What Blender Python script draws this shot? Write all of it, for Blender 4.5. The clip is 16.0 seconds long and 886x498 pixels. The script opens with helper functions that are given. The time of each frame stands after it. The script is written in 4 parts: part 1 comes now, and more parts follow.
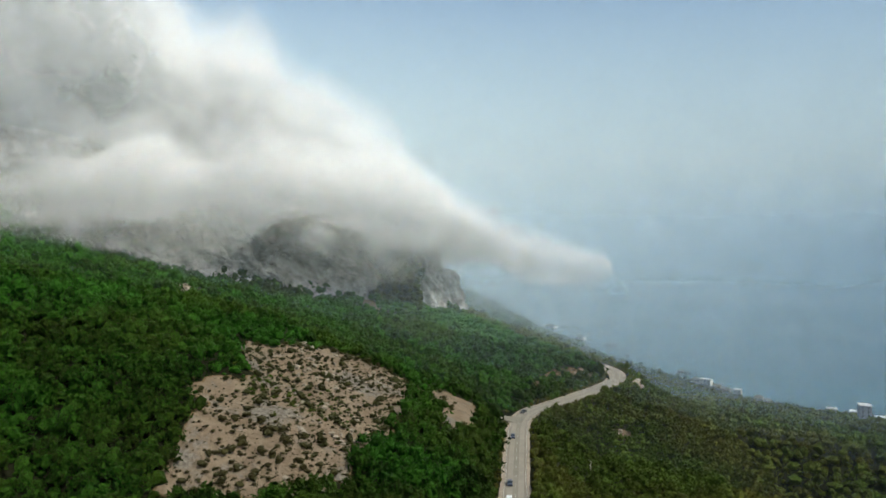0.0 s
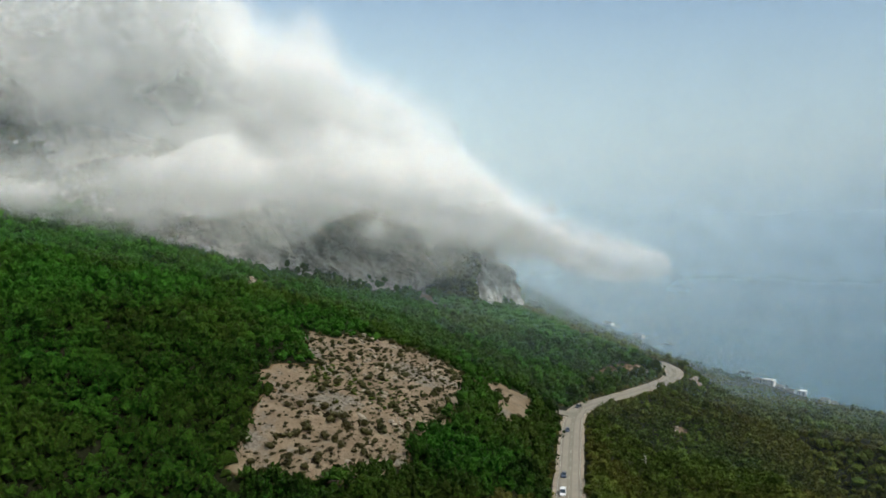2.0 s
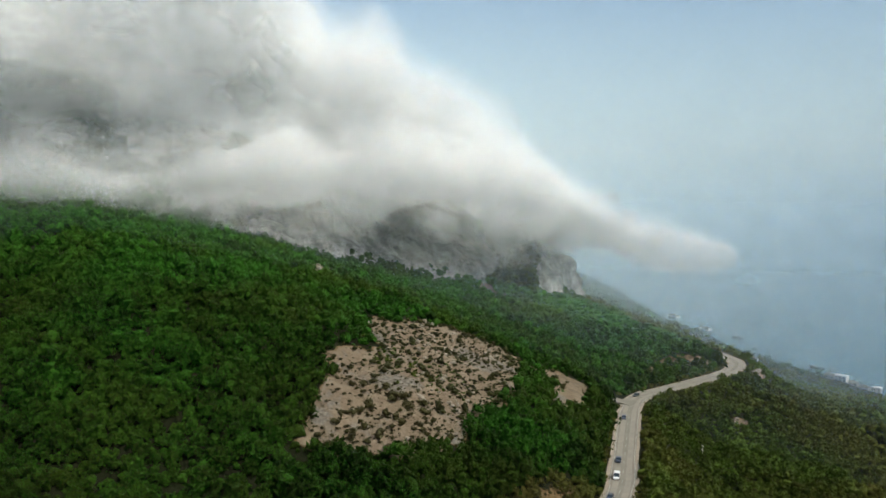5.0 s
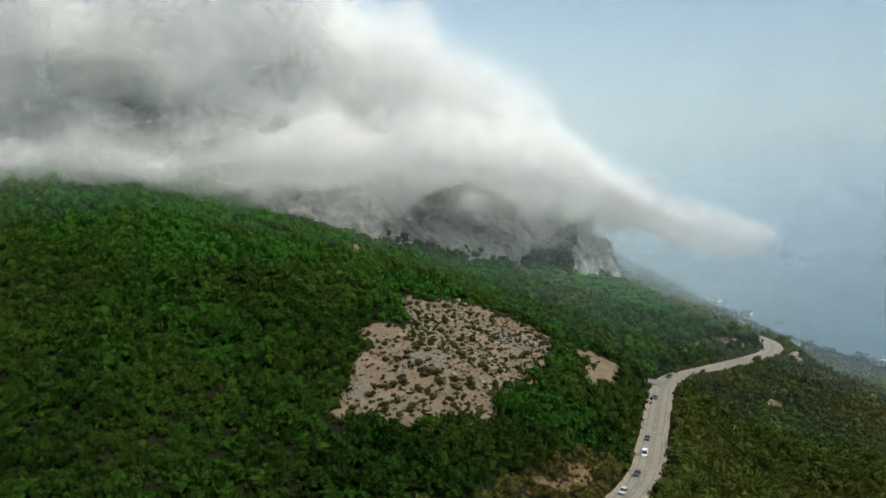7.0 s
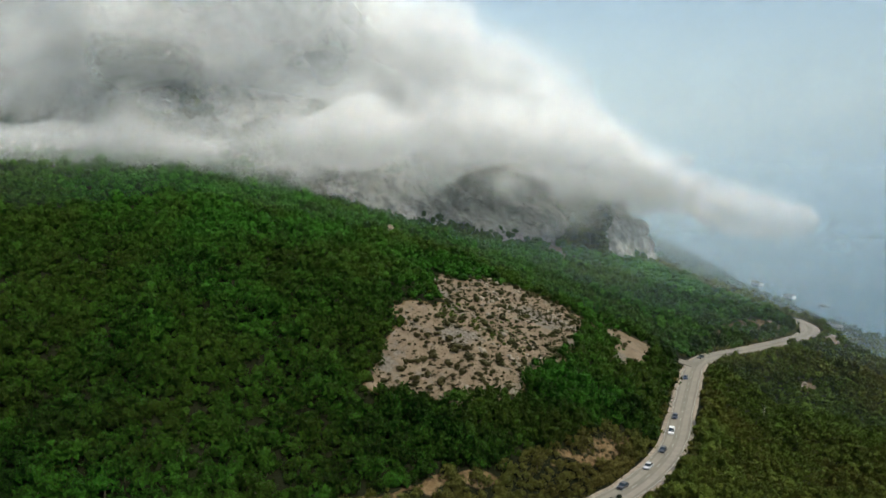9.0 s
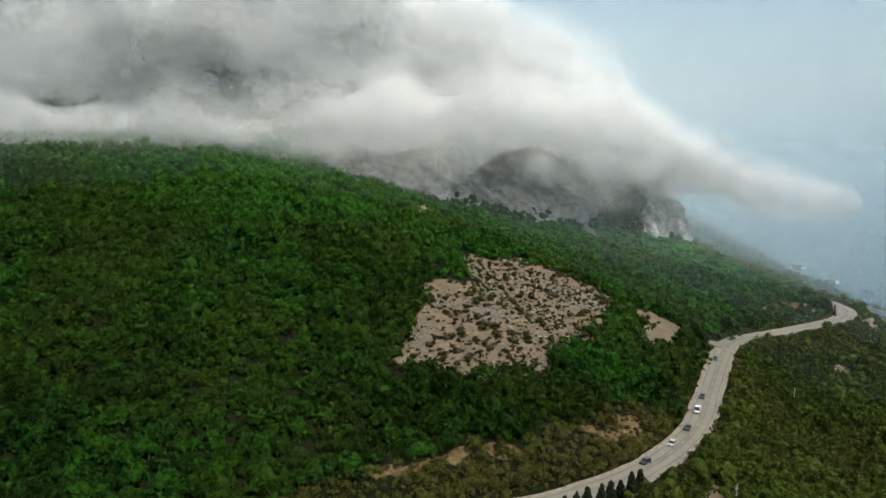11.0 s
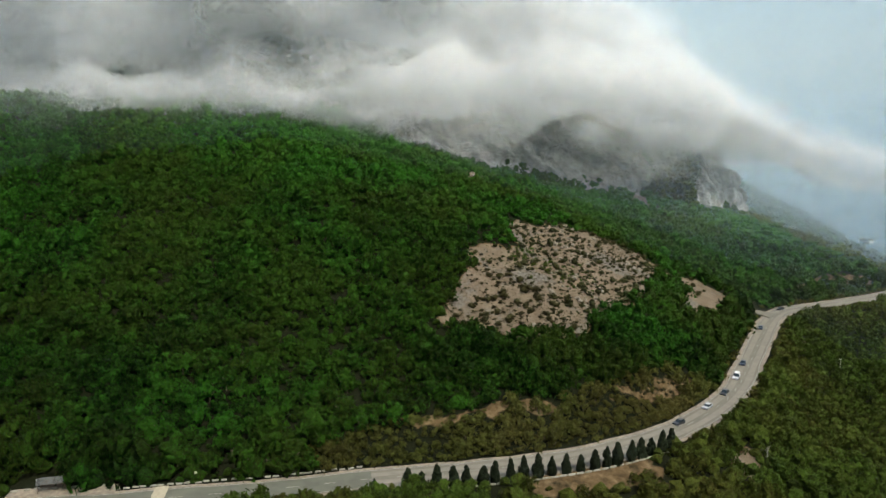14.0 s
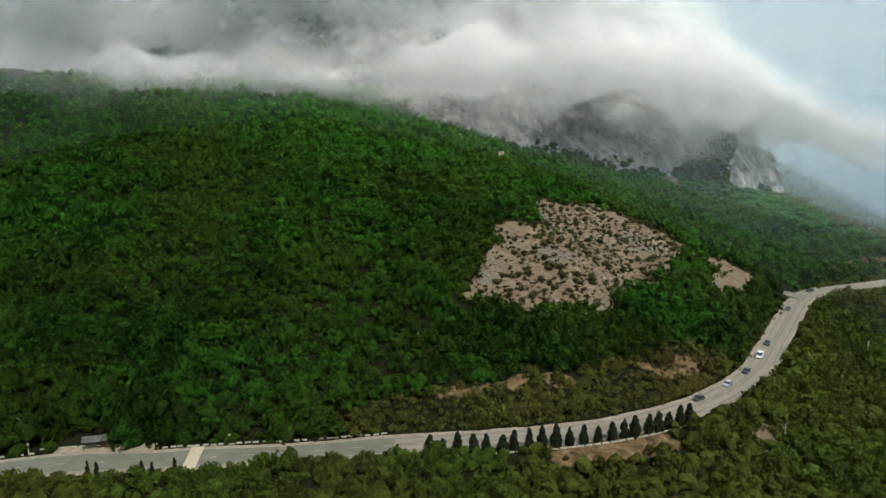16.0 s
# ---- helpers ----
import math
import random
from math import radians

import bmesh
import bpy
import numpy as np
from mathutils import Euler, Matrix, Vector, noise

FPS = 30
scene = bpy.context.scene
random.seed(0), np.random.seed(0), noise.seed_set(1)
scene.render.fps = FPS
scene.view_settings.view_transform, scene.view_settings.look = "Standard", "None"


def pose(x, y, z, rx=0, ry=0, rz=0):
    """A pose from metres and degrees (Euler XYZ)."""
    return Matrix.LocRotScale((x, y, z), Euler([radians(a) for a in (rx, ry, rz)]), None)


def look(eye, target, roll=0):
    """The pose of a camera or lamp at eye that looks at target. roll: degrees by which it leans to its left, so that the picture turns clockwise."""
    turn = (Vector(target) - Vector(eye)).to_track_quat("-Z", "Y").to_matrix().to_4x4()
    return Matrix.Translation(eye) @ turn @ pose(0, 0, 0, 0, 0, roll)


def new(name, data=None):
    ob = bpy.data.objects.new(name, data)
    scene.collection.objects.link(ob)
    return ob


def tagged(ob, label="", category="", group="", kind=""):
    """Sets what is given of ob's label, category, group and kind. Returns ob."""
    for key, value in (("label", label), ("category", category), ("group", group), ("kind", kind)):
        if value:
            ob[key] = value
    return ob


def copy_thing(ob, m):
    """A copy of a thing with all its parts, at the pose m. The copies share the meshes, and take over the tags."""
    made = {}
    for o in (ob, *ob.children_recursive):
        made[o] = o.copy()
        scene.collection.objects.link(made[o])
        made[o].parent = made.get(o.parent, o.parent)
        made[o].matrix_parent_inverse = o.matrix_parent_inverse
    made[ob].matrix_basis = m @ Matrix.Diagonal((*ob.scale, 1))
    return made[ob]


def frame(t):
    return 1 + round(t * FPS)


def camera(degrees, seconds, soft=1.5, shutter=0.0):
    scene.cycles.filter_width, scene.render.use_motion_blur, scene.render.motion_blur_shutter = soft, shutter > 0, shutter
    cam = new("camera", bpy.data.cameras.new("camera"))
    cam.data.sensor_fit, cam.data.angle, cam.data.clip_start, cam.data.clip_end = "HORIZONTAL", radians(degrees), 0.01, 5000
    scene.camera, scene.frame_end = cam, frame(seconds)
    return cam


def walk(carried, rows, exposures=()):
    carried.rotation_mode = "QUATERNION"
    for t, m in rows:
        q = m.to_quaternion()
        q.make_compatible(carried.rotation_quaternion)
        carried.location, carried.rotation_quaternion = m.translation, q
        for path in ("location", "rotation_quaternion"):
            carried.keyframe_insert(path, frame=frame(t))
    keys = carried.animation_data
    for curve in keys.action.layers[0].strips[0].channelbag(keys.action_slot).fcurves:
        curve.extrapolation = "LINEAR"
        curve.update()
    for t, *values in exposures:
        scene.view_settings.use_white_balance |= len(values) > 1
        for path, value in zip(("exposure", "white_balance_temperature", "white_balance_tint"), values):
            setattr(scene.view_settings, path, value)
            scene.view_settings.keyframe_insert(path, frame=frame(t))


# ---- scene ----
LENS = 64.65
PATH = [
    (0.0, -0.00, 0.00, 180.00, 87.807, 0.075, -0.017),
    (0.5, -0.16, -1.29, 180.13, 87.702, 0.004, 1.209),
    (1.0, -0.20, -2.91, 180.28, 87.573, -0.059, 2.594),
    (1.5, -0.12, -4.39, 180.02, 87.525, -0.071, 3.606),
    (2.0, -0.01, -5.96, 179.92, 87.481, -0.042, 4.578),
    (2.5, 0.27, -7.36, 179.98, 87.388, -0.026, 5.461),
    (3.0, 0.57, -8.96, 179.83, 87.295, -0.047, 6.441),
    (3.5, 1.07, -10.20, 179.54, 87.257, -0.002, 7.295),
    (4.0, 1.52, -11.47, 179.63, 87.123, -0.024, 8.156),
    (6.5, 5.25, -17.76, 179.08, 85.758, -0.008, 12.126),
    (7.0, 6.28, -19.00, 178.99, 85.322, 0.002, 12.985),
    (7.5, 7.34, -20.15, 178.89, 84.978, 0.016, 13.750),
    (8.0, 8.47, -21.47, 178.92, 84.558, -0.002, 14.615),
    (8.5, 9.41, -22.67, 178.85, 84.231, 0.034, 15.346),
    (9.0, 10.41, -23.79, 178.66, 83.843, 0.048, 16.170),
    (11.5, 15.64, -28.94, 178.37, 81.904, 0.039, 20.025),
    (12.0, 16.77, -30.22, 178.35, 81.444, -0.002, 20.843),
    (12.5, 17.82, -31.14, 178.05, 81.099, 0.016, 21.575),
    (13.0, 18.99, -32.19, 178.01, 80.610, -0.001, 22.391),
    (13.5, 20.10, -33.18, 177.96, 80.240, -0.010, 23.109),
    (14.0, 21.22, -34.07, 177.98, 79.799, -0.046, 23.864),
    (14.5, 22.41, -35.00, 177.86, 79.457, -0.013, 24.546),
    (15.0, 23.58, -36.08, 177.82, 79.012, -0.051, 25.294),
    (15.5, 24.57, -36.95, 177.61, 78.648, -0.043, 25.880),
    (16.0, 25.93, -37.92, 177.59, 78.242, -0.064, 26.656),
]
HILL_X = (-420, -270, -160, -70, 10, 90, 200, 340, 560)
HILL_Y = (-150, 0, 90, 180, 270, 360, 450, 560, 720, 900, 1150)
HILLS = (
    (-15, -19, -3, -5, -13, -10, -6, -9, 0),
    (-14, -18, 1, 4, 0, -7, 1, -3, 3),
    (-3, -10, -5, -12, 3, 5, 9, -4, 5),
    (20, 7, 20, -3, 7, -3, 7, -5, 10),
    (32, 11, 3, 29, 6, -21, 2, 1, 23),
    (21, 6, -5, 4, -5, 16, 20, 9, 31),
    (10, 14, 18, -18, 15, 6, -6, 6, 12),
    (10, 17, 17, 20, 17, -5, 6, -6, 2),
    (9, 10, -4, -11, -7, 5, 9, -19, 25),
    (3, 4, 0, 2, 6, 9, -3, -17, -12),
    (1, 1, 3, 3, -1, -7, -7, -17, -8),
)
cam = camera(LENS, 16.0, soft=1.6)
walk(cam, [(t, pose(*rest)) for t, *rest in PATH], [(0.0, 0.3, 6500, 2)])

# ---- sky, sun and exposure ----
SUN_AZ, SUN_EL = radians(126), radians(54)          # clockwise from +y, height
world = bpy.data.worlds.new("sky")
scene.world = world
world.use_nodes = True
wn, wl = world.node_tree.nodes, world.node_tree.links
wn.clear()
sky = wn.new("ShaderNodeTexSky")
sky.sky_type, sky.sun_disc = "NISHITA", False
sky.sun_elevation, sky.sun_rotation = SUN_EL, SUN_AZ
sky.altitude, sky.air_density, sky.dust_density, sky.ozone_density = 200, 1.0, 3.0, 1.5
bg = wn.new("ShaderNodeBackground")
bg.inputs["Strength"].default_value = 0.128
wo = wn.new("ShaderNodeOutputWorld")
wl.new(sky.outputs[0], bg.inputs[0])
wl.new(bg.outputs[0], wo.inputs[0])
sun = new("sun", bpy.data.lights.new("sun", "SUN"))
sun.data.energy, sun.data.angle, sun.data.color = 3.0, radians(2.0), (1.0, 0.95, 0.87)
sun_way = Vector((math.sin(SUN_AZ) * math.cos(SUN_EL), math.cos(SUN_AZ) * math.cos(SUN_EL), math.sin(SUN_EL)))
sun.matrix_world = look(sun_way * 800, (0, 0, 0))
scene.cycles.transparent_max_bounces = 96

# ---- noise for shapes ----
rng = np.random.default_rng(7)
TABLE = rng.random((256, 256))


def value_noise(x, y):
    xi, yi = np.floor(x).astype(int), np.floor(y).astype(int)
    u, v = x - xi, y - yi
    u, v = u * u * (3 - 2 * u), v * v * (3 - 2 * v)
    a, b = TABLE[xi % 256, yi % 256], TABLE[(xi + 1) % 256, yi % 256]
    c, d = TABLE[xi % 256, (yi + 1) % 256], TABLE[(xi + 1) % 256, (yi + 1) % 256]
    return (a * (1 - u) + b * u) * (1 - v) + (c * (1 - u) + d * u) * v


def fbm(x, y, size, octaves=4, seed=0):
    """Smooth noise about -1 to 1, with its largest forms size metres wide."""
    x, y = np.asarray(x, float) / size + seed * 17.3, np.asarray(y, float) / size + seed * 31.7
    total, part_size = 0.0, 1.0
    for k in range(octaves):
        total = total + part_size * (value_noise(x, y) * 2 - 1)
        x, y, part_size = x * 2.03 + 5.1, y * 2.03 + 9.7, part_size * 0.5
    return total


def smooth(a, b, v):
    v = np.clip((np.asarray(v, float) - a) / (b - a), 0, 1)
    return v * v * (3 - 2 * v)


# ---- the land ----
ROAD = [(-240, 2, 89), (-190, 18, 90), (-150, 43.5, 91), (-129, 60, 91), (-112, 70.5, 91), (-95, 81.6, 91), (-76.5, 94, 91), (-60, 106, 91), (-41, 118.5, 91),
        (-22.6, 132, 91), (-9, 145, 91), (4, 162.5, 91), (14, 183, 91), (21, 207, 91), (25, 238, 91), (29, 272, 91.2), (33.5, 304, 91.5),
        (40, 322, 91.7), (54, 336.5, 92), (79.5, 361, 93), (93, 378, 93.5), (98.5, 394, 94), (97, 410, 94), (90, 426, 94), (74, 445, 93.5), (55, 470, 93)]


def spline(points, steps=10):
    p = np.array(points, float)
    p = np.vstack([2 * p[0] - p[1], p, 2 * p[-1] - p[-2]])
    out = []
    for i in range(1, len(p) - 2):
        for s in np.arange(steps) / steps:
            out.append(0.5 * (2 * p[i] + (p[i + 1] - p[i - 1]) * s + (2 * p[i - 1] - 5 * p[i] + 4 * p[i + 1] - p[i + 2]) * s**2
                              + (3 * p[i] - p[i - 1] - 3 * p[i + 1] + p[i + 2]) * s**3))
    return np.array(out + [p[-2]])


road_line = spline(ROAD, 8)


def road_near(x, y):
    """Distance from the road's middle line, and its height there."""
    x, y = np.atleast_1d(np.asarray(x, float)), np.atleast_1d(np.asarray(y, float))
    far, high = np.full(x.shape, 1e9), np.full(x.shape, 91.0)
    for px, py, pz in road_line:
        d = (x - px) ** 2 + (y - py) ** 2
        near = d < far
        far, high = np.where(near, d, far), np.where(near, pz, high)
    return np.sqrt(far), high


def land(x, y):
    """The lie of the land without road and roughness."""
    x, y = np.asarray(x, float), np.asarray(y, float)
    z = 85 - 0.16 * x - 0.02 * y
    for hy, row in zip(HILL_Y, HILLS):
        for hx, h in zip(HILL_X, row):
            r = (85 if hy < 500 else 105 if hy < 700 else 150) * (1.5 if abs(hx) > 200 else 1)
            z = z + h * np.exp(-((x - hx) ** 2 + (y - hy) ** 2) / (2 * r * r))
    return z - 52 * smooth(-225, -400, x) * smooth(170, 320, y)


SHORE = ((-400, 1700), (330, 900), (470, 700), (580, 520), (645, 408), (671, 370), (708, 320), (771, 280), (862, 232), (1023, 215), (1222, 165), (1500, 130), (1900, -150), (2600, -900), (4500, -2600))


def shore_x(y):
    """Where the land ends, for a way along the coast."""
    return np.interp(np.asarray(y) + 26, [a for a, b in SHORE], [b for a, b in SHORE])


CLIFF_FOOT = ((-620, 305, 176), (-420, 325, 180), (-300, 348, 184), (-215, 364, 173), (-150, 380, 157), (-100, 414, 140), (-58, 457, 126), (-28, 482, 120), (-6, 497, 117))


def height(x, y):
    x, y = np.atleast_1d(np.asarray(x, float)), np.atleast_1d(np.asarray(y, float))
    z = land(x, y)
    foot_x, foot_y, foot_z = zip(*CLIFF_FOOT)
    behind = smooth(12, 32, y - np.interp(x, foot_x, foot_y)) * smooth(8, -8, x)
    z = z + behind * np.minimum(0, np.interp(x, foot_x, foot_z) - 4 - z)        # the ground behind the cliffs lies below their tops
    z = np.minimum(np.where(z > 300, 300, z), (shore_x(y) - x) * 0.42 + 2.5 * fbm(x, y, 45, 4, 3))
    coast = shore_x(y) - x
    low = 1 + 0.108 * coast + 0.10 * np.maximum(0, y - 640)
    z = np.where((x > 60) & (coast > 0), np.minimum(z, low + np.maximum(0, 140 - x) * 0.6), z)
    far, high = road_near(x, y)
    rough = 3.0 * fbm(x, y, 60, 4, 1) + 0.8 * fbm(x, y, 14, 3, 2)
    z = z + rough * smooth(8, 40, far) * smooth(-2, 12, z)
    bed = 1 - smooth(6.5, 20, far)
    return z * (1 - bed) + (high - 0.25) * bed


def inside(poly, x, y):
    """1 inside a polygon of (x, y)."""
    hit = np.zeros(np.shape(x), bool)
    for (x1, y1), (x2, y2) in zip(poly, poly[1:] + poly[:1]):
        cross = ((y1 > y) != (y2 > y)) & (x < (x2 - x1) * (y - y1) / (y2 - y1 + 1e-9) + x1)
        hit ^= cross
    return hit


# ---- helpers for materials and meshes ----
def material(name):
    m = bpy.data.materials.new(name)
    m.use_nodes = True
    n, l = m.node_tree.nodes, m.node_tree.links
    return m, n, l, n["Principled BSDF"]


def noise_node(n, l, size, detail=4.0, rough=0.55, coords="Object"):
    """A noise texture whose forms are about size metres wide."""
    t = n.new("ShaderNodeTexNoise")
    t.inputs["Scale"].default_value, t.inputs["Detail"].default_value, t.inputs["Roughness"].default_value = 1.0 / size, detail, rough
    g = n.new("ShaderNodeNewGeometry") if coords == "World" else n.new("ShaderNodeTexCoord")
    l.new(g.outputs["Position" if coords == "World" else "Object"], t.inputs["Vector"])
    return t.outputs["Fac"]


def ramp(n, l, fac, stops):
    r = n.new("ShaderNodeValToRGB")
    while len(r.color_ramp.elements) < len(stops):
        r.color_ramp.elements.new(0.5)
    for e, (at, colour) in zip(r.color_ramp.elements, stops):
        e.position, e.color = at, (*colour, 1)
    l.new(fac, r.inputs[0])
    return r.outputs[0]


def mix(n, l, fac, a, b, kind="MIX"):
    m = n.new("ShaderNodeMix")
    m.data_type, m.blend_type = "RGBA", kind
    for socket, value in ((m.inputs[0], fac), (m.inputs[6], a), (m.inputs[7], b)):
        if isinstance(value, (int, float)):
            socket.default_value = value
        elif isinstance(value, tuple):
            socket.default_value = (*value, 1)
        else:
            l.new(value, socket)
    return m.outputs[2]


def maths(n, l, kind, a, b=0.0):
    m = n.new("ShaderNodeMath")
    m.operation = kind
    for socket, value in zip(m.inputs, (a, b)):
        if isinstance(value, (int, float)):
            socket.default_value = value
        else:
            l.new(value, socket)
    return m.outputs[0]


def bump(n, l, bsdf, fac, metres, strength=1.0):
    b = n.new("ShaderNodeBump")
    b.inputs["Distance"].default_value, b.inputs["Strength"].default_value = metres, strength
    l.new(fac, b.inputs["Height"])
    l.new(b.outputs[0], bsdf.inputs["Normal"])


def attribute(n, name):
    a = n.new("ShaderNodeAttribute")
    a.attribute_name = name
    return a.outputs["Fac"]


def simple(name, colour, rough=0.6, metal=0.0, vary=0.15, size=0.5):
    m, n, l, p = material(name)
    f = noise_node(n, l, size)
    dark = tuple(c * (1 - vary) for c in colour)
    light = tuple(min(1, c * (1 + vary)) for c in colour)
    l.new(ramp(n, l, f, [(0.3, dark), (0.7, light)]), p.inputs["Base Color"])
    p.inputs["Roughness"].default_value, p.inputs["Metallic"].default_value = rough, metal
    return m


def mesh_from(name, verts, faces, mats=(), smooth_faces=True, attributes=()):
    """A mesh from arrays; faces all of one size."""
    me = bpy.data.meshes.new(name)
    verts, faces = np.asarray(verts, np.float32), np.asarray(faces, np.int32)
    k = faces.shape[1]
    me.vertices.add(len(verts))
    me.vertices.foreach_set("co", verts.ravel())
    me.loops.add(faces.size)
    me.loops.foreach_set("vertex_index", faces.ravel())
    me.polygons.add(len(faces))
    me.polygons.foreach_set("loop_start", np.arange(len(faces), dtype=np.int32) * k)
    me.polygons.foreach_set("use_smooth", np.full(len(faces), smooth_faces))
    for m in mats:
        me.materials.append(m)
    for key, values in attributes:
        me.attributes.new(key, "FLOAT", "POINT").data.foreach_set("value", np.asarray(values, np.float32))
    me.update(calc_edges=True)
    return me


def part(name, bm, mat, parent=None, label="", smooth_faces=False):
    """Links a bmesh as one mesh object under a thing or a part."""
    me = bpy.data.meshes.new(name)
    bm.to_mesh(me)
    bm.free()
    me.materials.append(mat)
    if smooth_faces:
        me.polygons.foreach_set("use_smooth", np.full(len(me.polygons), True))
    ob = new(name, me)
    ob.parent = parent
    return tagged(ob, label)


def box(bm, cx, cy, cz, sx, sy, sz, bevel=0.0):
    """A box by its middle and its full sizes."""
    made = bmesh.ops.create_cube(bm, size=1, matrix=Matrix.Translation((cx, cy, cz)) @ Matrix.Diagonal((sx, sy, sz, 1)))
    if bevel:
        edges = list({e for v in made["verts"] for e in v.link_edges})
        bmesh.ops.bevel(bm, geom=edges, offset=bevel, segments=1, affect="EDGES")
    return bm


def boxed(*args, **kw):
    return box(bmesh.new(), *args, **kw)


def rod(bm, a, b, r1, r2=None, sides=8):
    """A round rod from a to b."""
    a, b = Vector(a), Vector(b)
    m = Matrix.Translation((a + b) / 2) @ (b - a).to_track_quat("Z", "Y").to_matrix().to_4x4()
    bmesh.ops.create_cone(bm, cap_ends=True, segments=sides, radius1=r1, radius2=r1 if r2 is None else r2, depth=(b - a).length, matrix=m)
    return bm


def grid_faces(rows, cols, wrap=False):
    i = np.arange(rows * cols).reshape(rows, cols)
    if wrap:
        i = np.hstack([i, i[:, :1]])
    return np.stack([i[:-1, :-1], i[:-1, 1:], i[1:, 1:], i[1:, :-1]], -1).reshape(-1, 4)


# ---- materials ----
def ground_material():
    m, n, l, p = material("hillside_soil")
    bare, fine, coarse = attribute(n, "bare"), noise_node(n, l, 1.1, 6, 0.7), noise_node(n, l, 22, 4)
    # Floor under the trees: the crowns' shade is put into a near-black soil colour.
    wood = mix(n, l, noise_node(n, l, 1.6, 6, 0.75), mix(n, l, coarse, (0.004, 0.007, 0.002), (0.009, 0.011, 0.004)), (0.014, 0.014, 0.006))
    sand = ramp(n, l, noise_node(n, l, 5.0, 8, 0.72), [(0.28, (0.095, 0.069, 0.045)), (0.48, (0.145, 0.109, 0.073)), (0.68, (0.190, 0.148, 0.104))])
    grey = ramp(n, l, fine, [(0.35, (0.080, 0.070, 0.056)), (0.65, (0.185, 0.162, 0.132))])
    sand = mix(n, l, ramp(n, l, noise_node(n, l, 18, 6, 0.65), [(0.52, (0, 0, 0)), (0.6, (1, 1, 1))]), sand, grey)
    earth = ramp(n, l, noise_node(n, l, 2.6, 7, 0.7), [(0.32, (0.050, 0.033, 0.015)), (0.52, (0.125, 0.082, 0.040)), (0.70, (0.215, 0.155, 0.090))])
    sand = mix(n, l, ramp(n, l, bare, [(0.64, (1, 1, 1)), (0.84, (0, 0, 0))]), sand, earth)
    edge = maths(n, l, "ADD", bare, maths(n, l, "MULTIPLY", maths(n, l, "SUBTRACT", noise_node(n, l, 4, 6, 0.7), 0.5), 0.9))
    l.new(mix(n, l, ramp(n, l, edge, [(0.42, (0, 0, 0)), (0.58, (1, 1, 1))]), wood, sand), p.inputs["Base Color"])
    p.inputs["Roughness"].default_value, p.inputs["Specular IOR Level"].default_value = 0.95, 0.1
    bump(n, l, p, fine, 0.5)
    return m


def rock_material():
    m, n, l, p = material("limestone")
    f, big = noise_node(n, l, 7, 10, 0.75), noise_node(n, l, 40, 5)
    stone = ramp(n, l, f, [(0.36, (0.24, 0.232, 0.218)), (0.50, (0.50, 0.48, 0.445)), (0.66, (0.70, 0.67, 0.61))])
    stain = ramp(n, l, big, [(0.4, (0.76, 0.74, 0.70)), (0.6, (1, 1, 1))])
    rock = mix(n, l, 1.0, stone, stain, "MULTIPLY")
    green = ramp(n, l, maths(n, l, "ADD", attribute(n, "bare"), maths(n, l, "MULTIPLY", maths(n, l, "SUBTRACT", noise_node(n, l, 9, 7, 0.7), 0.5), 1.4)), [(0.35, (1, 1, 1)), (0.5, (0, 0, 0))])
    l.new(mix(n, l, green, rock, (0.032, 0.055, 0.022)), p.inputs["Base Color"])
    p.inputs["Roughness"].default_value, p.inputs["Specular IOR Level"].default_value = 0.92, 0.15
    bump(n, l, p, f, 2.0)
    return m


def leaf_material(name, dark, middle, light, patch):
    """Foliage; patch: a third colour that comes in over tens of metres."""
    m, n, l, p = material(name)
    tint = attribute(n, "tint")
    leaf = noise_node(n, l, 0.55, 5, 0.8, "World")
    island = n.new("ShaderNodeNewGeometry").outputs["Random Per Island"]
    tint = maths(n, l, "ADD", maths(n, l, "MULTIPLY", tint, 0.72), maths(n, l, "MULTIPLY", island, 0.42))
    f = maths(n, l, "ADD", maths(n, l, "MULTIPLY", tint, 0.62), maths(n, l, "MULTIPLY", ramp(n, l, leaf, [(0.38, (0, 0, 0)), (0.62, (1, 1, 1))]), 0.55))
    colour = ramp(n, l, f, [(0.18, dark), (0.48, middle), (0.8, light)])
    zone = ramp(n, l, noise_node(n, l, 55, 4, 0.6, "World"), [(0.42, (0, 0, 0)), (0.62, (1, 1, 1))])
    l.new(mix(n, l, maths(n, l, "MULTIPLY", zone, 0.8), colour, mix(n, l, 0.6, colour, patch)), p.inputs["Base Color"])
    p.inputs["Roughness"].default_value = 0.7
    p.inputs["Specular IOR Level"].default_value = 0.06
    bump(n, l, p, leaf, 0.7)
    return m


GROUND, ROCK = ground_material(), rock_material()
# Besides leaf tone, the ramp's ends paint in crown-gap shade and sunlit tops.
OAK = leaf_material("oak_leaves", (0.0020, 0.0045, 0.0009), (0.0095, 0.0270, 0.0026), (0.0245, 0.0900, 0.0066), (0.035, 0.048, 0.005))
SCRUB = leaf_material("scrub_leaves", (0.0065, 0.0100, 0.0020), (0.0290, 0.0425, 0.0060), (0.0550, 0.0900, 0.0110), (0.084, 0.064, 0.014))
DRY_LEAF = leaf_material("dry_scrub_leaves", (0.0110, 0.0130, 0.0032), (0.0460, 0.0500, 0.0100), (0.0800, 0.0900, 0.0180), (0.100, 0.074, 0.022))
DARK = leaf_material("cypress_leaves", (0.006, 0.009, 0.005), (0.012, 0.017, 0.009), (0.020, 0.027, 0.013), (0.012, 0.016, 0.008))
BARK = simple("bark", (0.09, 0.07, 0.05), 0.95, size=0.2)


